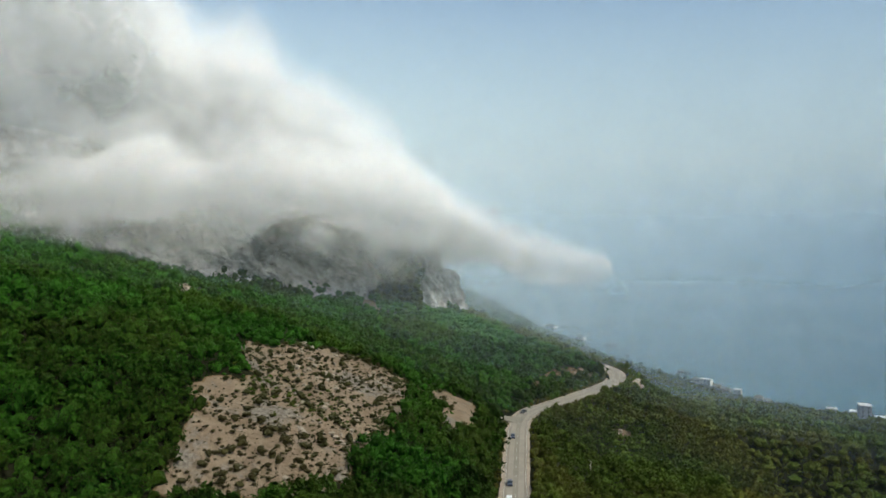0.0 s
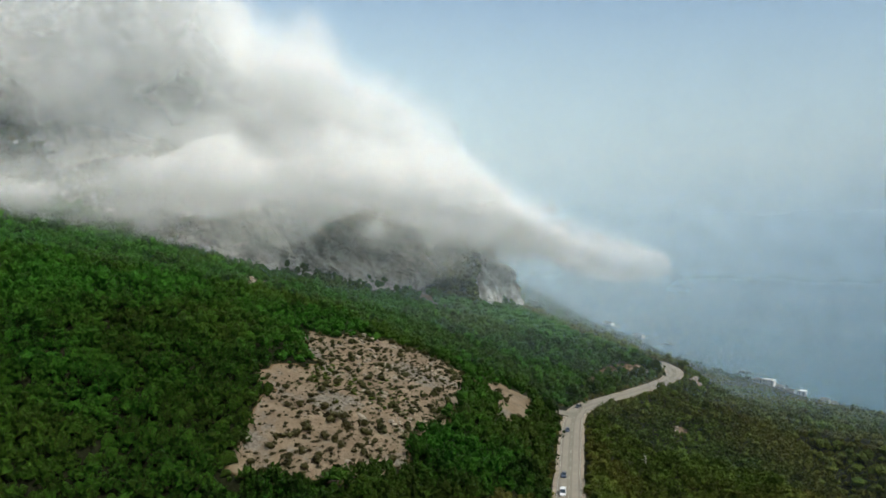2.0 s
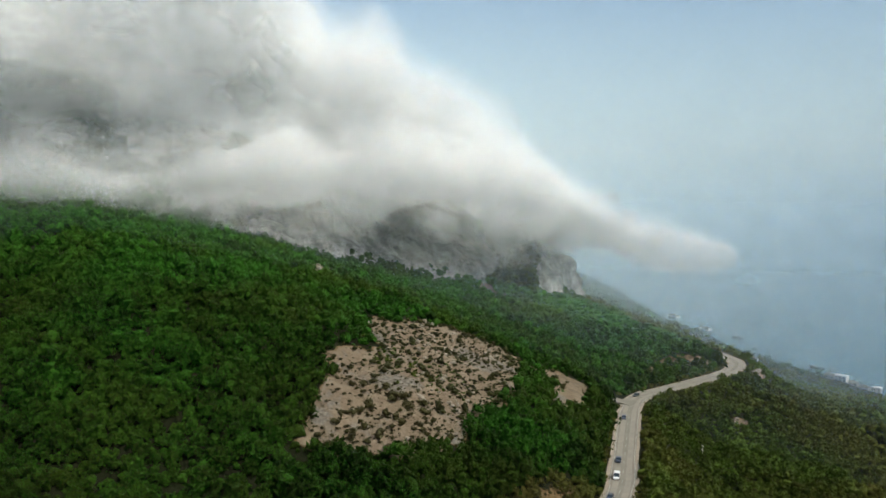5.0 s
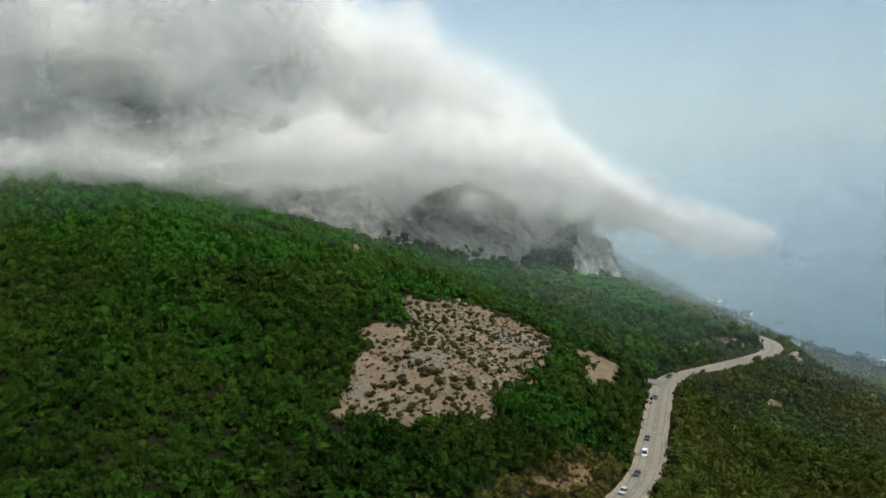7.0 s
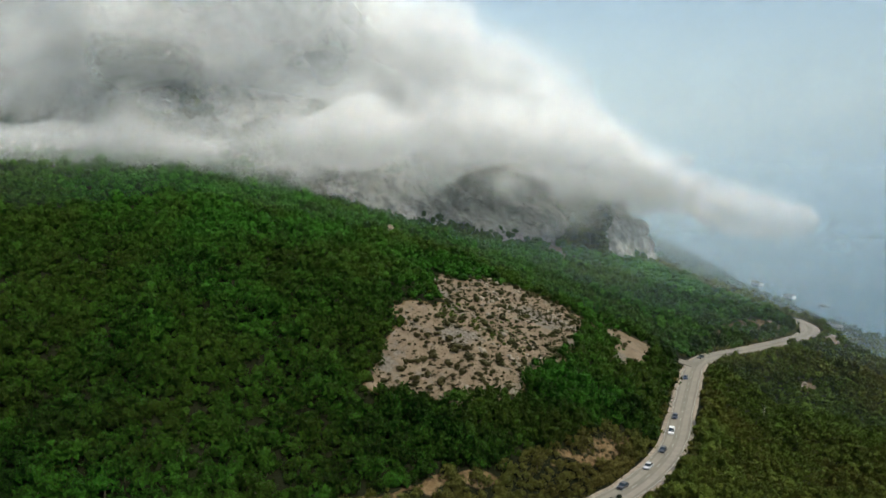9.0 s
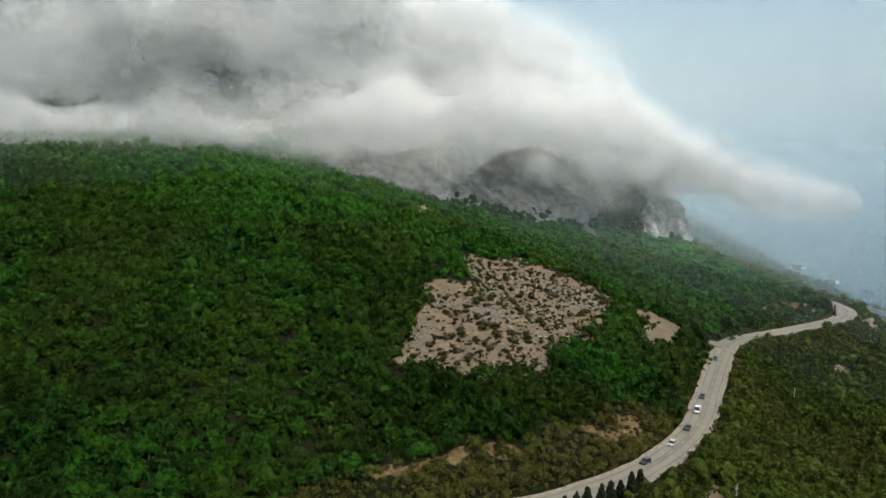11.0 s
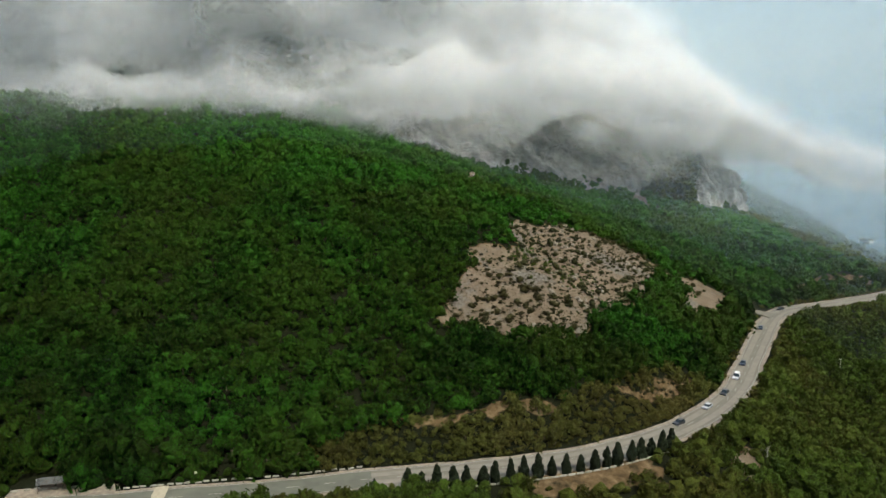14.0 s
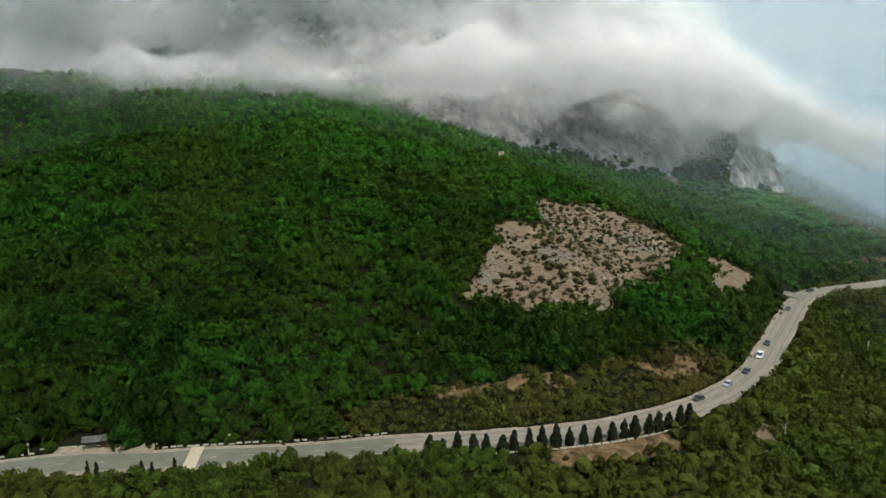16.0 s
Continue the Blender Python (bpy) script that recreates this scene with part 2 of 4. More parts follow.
def road_material():
    m, n, l, p = material("sunbleached_asphalt")
    f, big = noise_node(n, l, 0.7, 8, 0.7), noise_node(n, l, 9, 4)
    base = ramp(n, l, f, [(0.3, (0.150, 0.132, 0.102)), (0.7, (0.208, 0.183, 0.142))])
    l.new(mix(n, l, 1.0, base, ramp(n, l, big, [(0.35, (0.80, 0.80, 0.80)), (0.65, (1, 1, 1))]), "MULTIPLY"), p.inputs["Base Color"])
    p.inputs["Roughness"].default_value = 0.85
    bump(n, l, p, f, 0.02)
    return m


ASPHALT = road_material()
WORN = simple("worn_asphalt", (0.208, 0.184, 0.144), 0.85, vary=0.12, size=2.5)
DARK_ROAD = simple("dark_asphalt", (0.118, 0.116, 0.086), 0.88, vary=0.16, size=3.0)
GRAVEL = simple("gravel_verge", (0.24, 0.195, 0.145), 0.95, vary=0.35, size=1.2)
PALE = simple("pale_concrete", (0.40, 0.34, 0.24), 0.9, vary=0.12, size=0.8)
KERB = simple("whitewashed_stone", (0.29, 0.27, 0.22), 0.9, vary=0.2, size=0.5)
WHITE = simple("white_plaster", (0.55, 0.54, 0.52), 0.85, vary=0.06, size=2.0)
GLASS = simple("dark_window_glass", (0.03, 0.04, 0.05), 0.12, vary=0.2, size=2.0)
TYRE = simple("tyre_rubber", (0.02, 0.02, 0.02), 0.9, size=0.2)
TIN = simple("grey_shingles", (0.11, 0.11, 0.105), 0.8, vary=0.2, size=0.4)
TIMBER = simple("weathered_timber", (0.16, 0.12, 0.085), 0.9, vary=0.3, size=0.3)
DEAD = simple("dead_wood", (0.30, 0.27, 0.23), 0.9, vary=0.2, size=0.3)
BOULDER = simple("boulder_stone", (0.20, 0.168, 0.13), 0.95, vary=0.35, size=1.0)
PAINT = simple("road_paint", (0.30, 0.28, 0.235), 0.7, vary=0.15, size=1.0)

# ---- ground ----
SCREE = [(-75, 247), (-68, 254), (-61, 252), (-59, 271), (-52, 276), (-48, 292), (-33, 297), (-16, 289), (-9, 286), (-11, 256), (-17, 233), (-19, 220), (-25, 207), (-26, 194), (-31, 190), (-33, 181),
         (-43, 174), (-50, 175), (-57, 169), (-66, 169), (-74, 173), (-73, 178), (-69, 185), (-72, 195), (-71, 207), (-76, 203), (-77, 210), (-72, 218), (-64, 222), (-61, 229), (-69, 231)]
TAN = [(-9, 290), (-2, 298), (14, 296), (16, 284), (9, 264), (4, 248), (-1, 258)]
BANKS = ([(-16, 167), (-11, 175), (-7, 179), (-3, 187), (7, 203), (11, 199), (5, 186), (0, 177), (-4, 175), (-8, 171)],
         [(-63, 125), (-55, 133), (-48, 138), (-42, 146), (-34, 152), (-26, 154), (-25, 150), (-33, 146), (-41, 140), (-47, 134), (-54, 128)],
         [(-27, 121), (-13, 133), (-3, 144), (3, 147), (7, 140), (-7, 126), (-21, 115)],
         [(2, 142), (6, 142), (10, 128), (9, 110), (4, 110), (6, 127)],
         [(-130, 306), (-124, 322), (-129, 340), (-110, 332), (-103, 308), (-110, 292), (-116, 302)],
         [(-64, 470), (-56, 490), (-40, 452), (-38, 432), (-46, 426), (-54, 448)],
         [(-37, 474), (-30, 470), (-27, 452), (-33, 452)],
         [(74, 388), (80, 402), (86, 396), (84, 388)],
         [(102, 376), (108, 390), (112, 382), (107, 372)],
         [(78, 318), (80, 326), (86, 324), (84, 317)],
         [(43, 276), (47, 286), (51, 284), (47, 275)],
         [(20, 160), (25, 168), (32, 166), (27, 152)])


# The dry strip between the bank's crest and the road.
DRY = [(-82, 105), (-73, 116), (-62, 127), (-48, 139), (-28, 154), (-15, 171), (-4, 190), (8, 206), (20, 214), (24, 205), (9, 168), (-4, 148), (-30, 126), (-58, 105)]
HILLOCK = [(44, 350), (50, 378), (66, 396), (80, 406), (88, 398), (84, 384), (70, 368), (56, 352)]


def bareness(x, y):
    """1 where stony ground shows, 0 under wood."""
    x, y = np.asarray(x, float), np.asarray(y, float)
    wx, wy = x + 1.8 * fbm(x, y, 9, 3, 5), y + 2.2 * fbm(x, y, 9, 3, 6)
    b = np.zeros(x.shape)
    for poly in (SCREE, TAN, *BANKS[4:]):
        b = np.maximum(b, inside(poly, wx, wy).astype(float))
    for poly in BANKS[:4]:
        b = np.maximum(b, 0.60 * inside(poly, wx, wy))
    return np.maximum(b, 0.52 * inside(HILLOCK, wx, wy))


def steps(*runs):
    return np.concatenate([np.arange(a, b, s) for a, b, s in runs])


gx = steps((-2200, -700, 100), (-700, -340, 15), (-340, -180, 5), (-180, 140, 2.5), (140, 420, 5), (420, 700, 14), (700, 1801, 100))
gy = steps((-1800, -200, 100), (-200, 40, 12), (40, 320, 2.5), (320, 560, 4), (560, 900, 10), (900, 1500, 20), (1500, 4200, 150))
mx, my = np.meshgrid(gx, gy)
mz = np.concatenate([height(mx[i], my[i]) for i in range(len(gy))])
mz = np.maximum(mz, -30)
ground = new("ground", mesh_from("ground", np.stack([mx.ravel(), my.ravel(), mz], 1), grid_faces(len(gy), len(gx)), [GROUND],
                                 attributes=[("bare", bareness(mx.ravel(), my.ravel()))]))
tagged(ground, "steep soil hillside with scree falling to the sea", "ground", kind="structure")


def sea_material():
    m, n, l, p = material("sea_water")
    p.inputs["Base Color"].default_value = (0.018, 0.062, 0.090, 1)
    p.inputs["Roughness"].default_value, p.inputs["IOR"].default_value = 0.22, 1.33
    waves = noise_node(n, l, 7, 6, 0.6)
    l.new(ramp(n, l, noise_node(n, l, 160, 5), [(0.35, (0.020, 0.068, 0.100)), (0.65, (0.034, 0.098, 0.130))]), p.inputs["Base Color"])
    bump(n, l, p, waves, 0.5, 0.6)
    return m


ang = np.linspace(0, 2 * np.pi, 97)[:-1]
rad = np.array([0, 300, 800, 1600, 3000, 4700])
sea = new("sea", mesh_from("sea", [(r * math.cos(a), r * math.sin(a), 0) for r in rad for a in ang], grid_faces(6, 96, True), [sea_material()]))
tagged(sea, "calm hazy blue-grey sea reaching the horizon", "sea", kind="structure")


# ---- haze on the horizon, painted on a glowing ring ----
def horizon_material():
    m, n, l, p = material("horizon_haze_glow")
    n.remove(p)
    g = n.new("ShaderNodeNewGeometry")
    sep = n.new("ShaderNodeSeparateXYZ")
    l.new(g.outputs["Position"], sep.inputs[0])
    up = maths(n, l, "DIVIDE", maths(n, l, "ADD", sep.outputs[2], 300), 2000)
    # The haze's brightness is emitted by the ring, graded by height.
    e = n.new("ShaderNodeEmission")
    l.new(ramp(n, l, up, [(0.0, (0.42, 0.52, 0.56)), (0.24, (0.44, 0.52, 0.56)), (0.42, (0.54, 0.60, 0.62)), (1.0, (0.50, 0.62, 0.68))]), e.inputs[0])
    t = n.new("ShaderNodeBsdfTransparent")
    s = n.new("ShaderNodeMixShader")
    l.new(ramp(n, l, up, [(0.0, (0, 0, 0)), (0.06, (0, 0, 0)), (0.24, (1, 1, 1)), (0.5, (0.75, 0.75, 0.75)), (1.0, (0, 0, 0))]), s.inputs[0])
    l.new(t.outputs[0], s.inputs[1])
    l.new(e.outputs[0], s.inputs[2])
    l.new(s.outputs[0], n["Material Output"].inputs[0])
    return m


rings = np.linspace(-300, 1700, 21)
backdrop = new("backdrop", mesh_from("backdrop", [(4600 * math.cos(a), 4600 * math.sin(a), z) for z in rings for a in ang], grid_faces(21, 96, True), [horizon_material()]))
tagged(backdrop, "glowing backdrop painted as pale sea haze along the horizon", "haze", kind="structure")


def veil_material():
    m, n, l, p = material("sea_haze")
    n.remove(p)
    d, t, c = n.new("ShaderNodeBsdfDiffuse"), n.new("ShaderNodeBsdfTranslucent"), n.new("ShaderNodeBsdfTransparent")
    d.inputs[0].default_value = t.inputs[0].default_value = (0.82, 0.95, 1.0, 1)
    body, s = n.new("ShaderNodeMixShader"), n.new("ShaderNodeMixShader")
    body.inputs[0].default_value = 0.4
    l.new(d.outputs[0], body.inputs[1])
    l.new(t.outputs[0], body.inputs[2])
    drift = ramp(n, l, noise_node(n, l, 90, 3, 0.5), [(0.25, (0.55, 0.55, 0.55)), (0.75, (1, 1, 1))])
    l.new(maths(n, l, "MULTIPLY", attribute(n, "vapour"), drift), s.inputs[0])
    l.new(c.outputs[0], s.inputs[1])
    l.new(body.outputs[0], s.inputs[2])
    l.new(s.outputs[0], n["Material Output"].inputs[0])
    return m


# Thin moist air between the near slope and the far coast, as curved veils that fade out upward.
VEILS = ((320, 0.02), (380, 0.05), (440, 0.08), (500, 0.10), (570, 0.11), (660, 0.14), (780, 0.16), (950, 0.20), (1250, 0.30), (1700, 0.46), (2300, 0.52), (3200, 0.60))
veil_z = np.array([-4, 6, 60, 140, 220, 320, 450, 620, 850.0])
veil_fade = np.array([0, 0.1, 0.95, 1, 0.85, 0.6, 0.32, 0.12, 0.0])
veil_low = np.array([1, 1, 1, 0.85, 0.6, 0.35, 0.2, 0.1, 0])          # far veils lie lower
vv, vf, va = [], [], []
for k, (r, thick) in enumerate(VEILS):
    for z, fade, low in zip(veil_z, veil_fade, veil_low):
        vv += [(r * math.cos(a), r * math.sin(a) - 15, z) for a in ang]
        va += [thick * (fade if r < 1000 else fade * low)] * len(ang)
    vf.append(grid_faces(len(veil_z), len(ang), True) + k * len(veil_z) * len(ang))
haze = new("sea_haze", mesh_from("sea_haze", vv, np.concatenate(vf), [veil_material()], attributes=[("vapour", va)]))
tagged(haze, "thin bluish moist haze over coast and sea", "haze", kind="stuff")

# ---- road ----
def ribbon(line, left, right, lift, skip=None):
    """A strip along a line, from left to right of it, in metres."""
    line = np.asarray(line, float)
    way = np.gradient(line[:, :2], axis=0)
    way /= np.linalg.norm(way, axis=1, keepdims=True)
    side = np.stack([way[:, 1], -way[:, 0]], 1)
    a = np.c_[line[:, :2] + side * np.reshape(left, (-1, 1)), line[:, 2] + lift]
    b = np.c_[line[:, :2] + side * np.reshape(right, (-1, 1)), line[:, 2] + lift]
    v = np.stack([a, b], 1).reshape(-1, 3)
    return v, grid_faces(len(line), 2)


def solid_ribbon(name, line, left, right, lift, depth, mat):
    v, f = ribbon(line, left, right, lift)
    me = bpy.data.meshes.new(name)
    top, low = v, v - (0, 0, depth)
    k = len(v)
    n = k // 2
    faces = [tuple(q) for q in f] + [(2 * i, 2 * i + 2, k + 2 * i + 2, k + 2 * i) for i in range(n - 1)] + [(2 * i + 3, 2 * i + 1, k + 2 * i + 1, k + 2 * i + 3) for i in range(n - 1)]
    me.from_pydata(np.vstack([top, low]).tolist(), [], faces)
    me.materials.append(mat)
    return new(name, me)


wide = np.interp(road_line[:, 1], (300, 345), (4.1, 3.7)) + 0.5 * fbm(road_line[:, 0], road_line[:, 1], 40, 2, 9) + 0.35 * fbm(road_line[:, 0], road_line[:, 1], 7, 2, 10)
verge = solid_ribbon("verge", road_line, -wide - 1.3, wide + 1.1, -0.06, 1.2, GRAVEL)
tagged(verge, "dusty gravel verge along the mountain road", "verge", kind="structure")
road = solid_ribbon("road", road_line, -wide, wide, 0.04, 0.3, ASPHALT)
tagged(road, "sun-bleached asphalt mountain road winding along the slope", "road", kind="structure")
# ---- cliffs ----
CLIFF = [(-620, 305, 176, 70), (-420, 325, 180, 66), (-300, 348, 184, 58), (-215, 364, 173, 58), (-150, 380, 157, 56), (-100, 414, 140, 54), (-58, 457, 126, 58), (-28, 482, 120, 64),
         (-6, 497, 117, 66), (6, 520, 115, 62), (11, 548, 115, 58), (3, 580, 115, 56), (-30, 640, 112, 60), (-85, 760, 110, 65), (-140, 900, 100, 70)]
cl = spline(CLIFF, 34)
way = np.gradient(cl[:, :2], axis=0)
way /= np.linalg.norm(way, axis=1, keepdims=True)
out = np.stack([way[:, 1], -way[:, 0]], 1)
ROWS = 56
cv = []
cs = np.cumsum(np.r_[0, np.linalg.norm(np.diff(cl[:, :2], axis=0), axis=1)])
for k in range(ROWS):
    u = k / (ROWS - 6)
    rise = np.minimum(u, 1.0) * 1.12 - 0.12
    lean = 6 - 36 * max(u, 0) ** 1.15 - (max(u - 1, 0) * 900)
    dent = 4.5 * fbm(cs, np.full(len(cs), k * 3.0), 45, 5, 11) + 3.0 * fbm(cs * 1.6, np.full(len(cs), k * 1.2), 12, 4, 12)
    step = 3.0 * np.round(2.5 * fbm(cs, np.full(len(cs), k * 2.2), 25, 3, 13)) + 1.8 * fbm(cs, np.full(len(cs), k * 0.9), 5, 3, 16) + 4.0 * np.abs(fbm(cs, np.full(len(cs), k * 0.5), 18, 3, 17)) - 7.0 * np.exp(-(fbm(cs + 0.6 * k, np.full(len(cs), k * 0.35), 26, 3, 18) / 0.16) ** 2)
    p = cl[:, :2] + out * (lean + (dent + step) * min(1, 0.3 + u))[:, None] if np.ndim(lean + dent) else 0
    z = cl[:, 2] + cl[:, 3] * rise + (2.0 * fbm(cs, np.full(len(cs), k * 2.0), 15, 4, 14) if u < 1 else 6 * fbm(cs, np.full(len(cs), k * 9.0), 30, 4, 15))
    cv.append(np.c_[p, z])
cv = np.array(cv)
cover = np.interp(cl[:, 0], (-330, -200, -140, -60, -48, -40, -18, -10, 10), (-0.45, -0.2, 0.6, 0.75, 0.5, -0.5, -0.5, 0.45, 0.55))
veg = np.stack([smooth(-0.1, 0.9, cover + 0.6 * fbm(cs, np.full(len(cs), k * 2.6), 30, 4, 21) + 0.5) for k in range(ROWS)])
cliff = new("cliff", mesh_from("cliff", cv.reshape(-1, 3), grid_faces(ROWS, len(cl)), [ROCK], False, attributes=[("bare", veg.ravel())]))
tagged(cliff, "tall grey limestone cliffs partly overgrown with shrubs", "cliff", kind="structure")


# ---- clouds ----
def cloud_material():
    m, n, l, p = material("cloud_vapour")
    n.remove(p)
    d, t, c = n.new("ShaderNodeBsdfDiffuse"), n.new("ShaderNodeBsdfTranslucent"), n.new("ShaderNodeBsdfTransparent")
    d.inputs[0].default_value = t.inputs[0].default_value = (0.95, 0.945, 0.93, 1)
    body, s = n.new("ShaderNodeMixShader"), n.new("ShaderNodeMixShader")
    body.inputs[0].default_value = 0.6
    l.new(d.outputs[0], body.inputs[1])
    l.new(t.outputs[0], body.inputs[2])
    puff = ramp(n, l, noise_node(n, l, 48, 7, 0.6), [(0.22, (0, 0, 0)), (0.54, (1, 1, 1))])
    l.new(maths(n, l, "MULTIPLY", attribute(n, "vapour"), puff), s.inputs[0])
    l.new(c.outputs[0], s.inputs[1])
    l.new(body.outputs[0], s.inputs[2])
    l.new(s.outputs[0], n["Material Output"].inputs[0])
    return m


CLOUD = cloud_material()


def skins(rings, seed, shells, rough, dens, out):
    """Nested lumpy skins over rings of points about their middles: rows of (middle, offsets, ruffle), added to out."""
    verts, faces, values = out
    cols = len(rings[0][1])
    for k in range(shells):
        s = 1.0 - 0.75 * k / (shells - 1)
        start = len(verts)
        for middle, offsets, ruffle in rings:
            for off in offsets:
                v = middle + off * s
                lump = noise.fractal(v / rough + Vector((seed, 0, k * 0.08)), 1.0, 2.0, 6)
                verts.append(middle + off * (s * (1 + 0.30 * lump)) + off.normalized() * (lump * ruffle))
        faces.append(grid_faces(len(rings), cols, True) + start)
        values.append(np.repeat(np.asarray(dens, float), cols) * (0.03 + 0.97 * (k / (shells - 1)) ** 1.3))


def cloud(name, spine, shells, dens, puffs, around, ruffle, label, seed):
    """Vapour round a spine of (x, y, z, radius across, radius up, thickness), thin outside and dense within, with puffs that swell from it."""
    line = spline(spine, 9)
    way = np.gradient(line[:, :3], axis=0)
    way /= np.linalg.norm(way, axis=1, keepdims=True)
    side = np.cross(way, (0, 0, 1))
    side /= np.linalg.norm(side, axis=1, keepdims=True)
    up = np.cross(side, way)
    rows = len(line)
    turn = np.linspace(0, 2 * np.pi, 53)[:-1]
    ends = np.sqrt(np.clip(1 - np.linspace(-1, 1, rows) ** 10, 0.002, 1))
    out = ([], [], [])
    rings = []
    for i in range(rows):
        offs = [Vector((side[i] * math.cos(a) * line[i, 3] + up[i] * math.sin(a) * line[i, 4]) * ends[i]) for a in turn]
        rings.append((Vector(line[i, :3]), offs, ruffle * line[i, 4]))
    skins(rings, seed, shells, 60.0, dens * line[:, 5], out)
    r = random.Random(seed)
    for k in range(puffs):
        i = int(rows * (0.04 + 0.93 * (k + r.random() * 0.8) / puffs))
        a = r.uniform(*around)
        c = Vector(line[i, :3] + (side[i] * math.cos(a) * line[i, 3] + up[i] * math.sin(a) * line[i, 4]) * 0.72)
        size = r.uniform(0.24, 0.44) * line[i, 4]
        ball = []
        for lat in np.linspace(-1.5, 1.5, 11):
            ball.append((c, [Vector((math.cos(q) * math.cos(lat) * 1.35, math.sin(q) * math.cos(lat) * 1.2, math.sin(lat))) * size for q in np.linspace(0, 6.283, 19)[:-1]], 0.15 * size))
        skins(ball, seed + k, 6, 26.0, np.full(len(ball), dens * 0.6 * line[i, 5]), out)
    ob = new(name, mesh_from(name, out[0], np.concatenate(out[1]), [CLOUD], attributes=[("vapour", np.concatenate(out[2]))]))
    return tagged(ob, label, "cloud", kind="stuff")


cloud("cloud_bank", [(-860, 380, 378, 178, 205, 1), (-640, 380, 352, 170, 190, 1), (-460, 384, 322, 156, 162, 1), (-310, 404, 288, 136, 112, 1), (-205, 440, 264, 110, 84, 1), (-115, 484, 234, 84, 56, 1),
                     (-45, 514, 194, 62, 37, 1), (10, 535, 171, 50, 26, 0.8), (50, 548, 156, 38, 22, 0.42), (85, 555, 147, 32, 19, 0.27), (112, 560, 143, 30, 19, 0.30), (136, 562, 141, 26, 16, 0.16)], 17, 0.38, 46, (-0.35, 3.6),
      0.46, "big white cloud bank spilling over the cliff tops", 3)
cloud("cloud_roll", [(-560, 212, 188, 66, 42, 0.28), (-430, 218, 185, 62, 40, 0.28), (-330, 238, 184, 58, 37, 0.28), (-245, 286, 188, 54, 32, 0.34), (-185, 338, 193, 50, 30, 0.55), (-110, 388, 199, 54, 36, 0.95),
                     (-47, 438, 191, 54, 35, 1.0), (8, 486, 178, 44, 27, 0.85), (42, 528, 165, 30, 19, 0.6), (78, 550, 153, 24, 16, 0.4)], 15, 0.30, 44, (2.2, 7.2), 0.5, "thin roll of mist clinging to the cliff face", 9)


# Houses on the shore: place, length, depth, storeys, turn, label.
HOUSES = ((262, 718, 9, 6, 1, -42, "small white boarding house by the water"), (270, 712, 11, 6, 2, -45, "white house among trees near the shore"), (279, 708, 8, 6, 1, -30, "low white house near the shore"),
                                          (287, 703, 10, 6, 1, -50, "white cottage by the shore"), (296, 697, 7, 6, 2, -35, "narrow white house by the shore"), (305, 670, 8, 6, 1, -35, "low white building in the scrub"), (311, 664, 6, 5, 1, -10, "small white shed by the shore"),
                                          (297, 612, 13, 5, 1, -38, "long low white roofed building in the scrub"), (343, 622, 12, 6, 1, -25, "long white house by the water"), (352, 628, 8, 6, 2, -25, "white house by the water"), (363, 622, 9, 6, 1, -60, "pale house near the beach"),
                                          (372, 626, 8, 6, 2, -20, "white house near the beach"), (383, 622, 10, 6, 1, -15, "white house by the beach"), (306, 545, 4, 4, 1, -20, "small white hut in the woods"), (336, 531, 7, 5, 2, -20, "white villa at the edge of the woods"),
                                          (160, 745, 9, 5, 1, -50, "small white house above the coast"), (192, 772, 8, 5, 1, -50, "small pale house on the hazy coast"), (199, 763, 16, 5, 1, -30, "long pale roof close to the water"), (102, 1050, 24, 8, 1, -20, "long pale roof on the far hillside"),
                                          (99, 940, 8, 6, 1, -60, "pale house above the far shore"), (186, 1190, 20, 8, 1, -60, "pale building on the far coast"), (212, 1070, 16, 7, 1, -50, "pale house on the far shore"), (83, 550, 6, 5, 1, -40, "small pale house above the trees"))


# ---- woods ----
def clump(rand, count, spread, size, squash=0.8, tufts=0):
    """A crown of several lumpy clumps: vertices and triangles."""
    bm = bmesh.new()
    for k in range(count):
        a, h = rand.random() * 6.283, rand.random()
        r = spread * (0.25 + 0.75 * rand.random()) * (1 - 0.45 * h)
        s = size * (0.75 + 0.5 * rand.random())
        centre = Vector((r * math.cos(a), r * math.sin(a), 0.35 + 0.75 * h * squash)) if k else Vector((0, 0, 0.85 * squash))
        made = bmesh.ops.create_icosphere(bm, subdivisions=1, radius=s)
        for v in made["verts"]:
            v.co = Vector((v.co.x, v.co.y, v.co.z * squash)) * (0.58 + 0.84 * rand.random()) + centre
    for k in range(tufts):
        a, h = rand.random() * 6.283, rand.random()
        r = (spread + size * rand.uniform(0.35, 0.95)) * math.sqrt(max(0.04, 1 - (h - 0.2) ** 2 * 1.5))
        c = Vector((r * math.cos(a), r * math.sin(a), (0.15 + 1.25 * h) * squash))
        bm.faces.new([bm.verts.new(c + Vector((rand.uniform(-1, 1), rand.uniform(-1, 1), rand.uniform(-1, 1))) * 0.27) for q in range(3)])
    bm.verts.index_update()
    v = np.array([q.co for q in bm.verts])
    f = np.array([[q.index for q in t.verts] for t in bm.faces])
    bm.free()
    return v, f


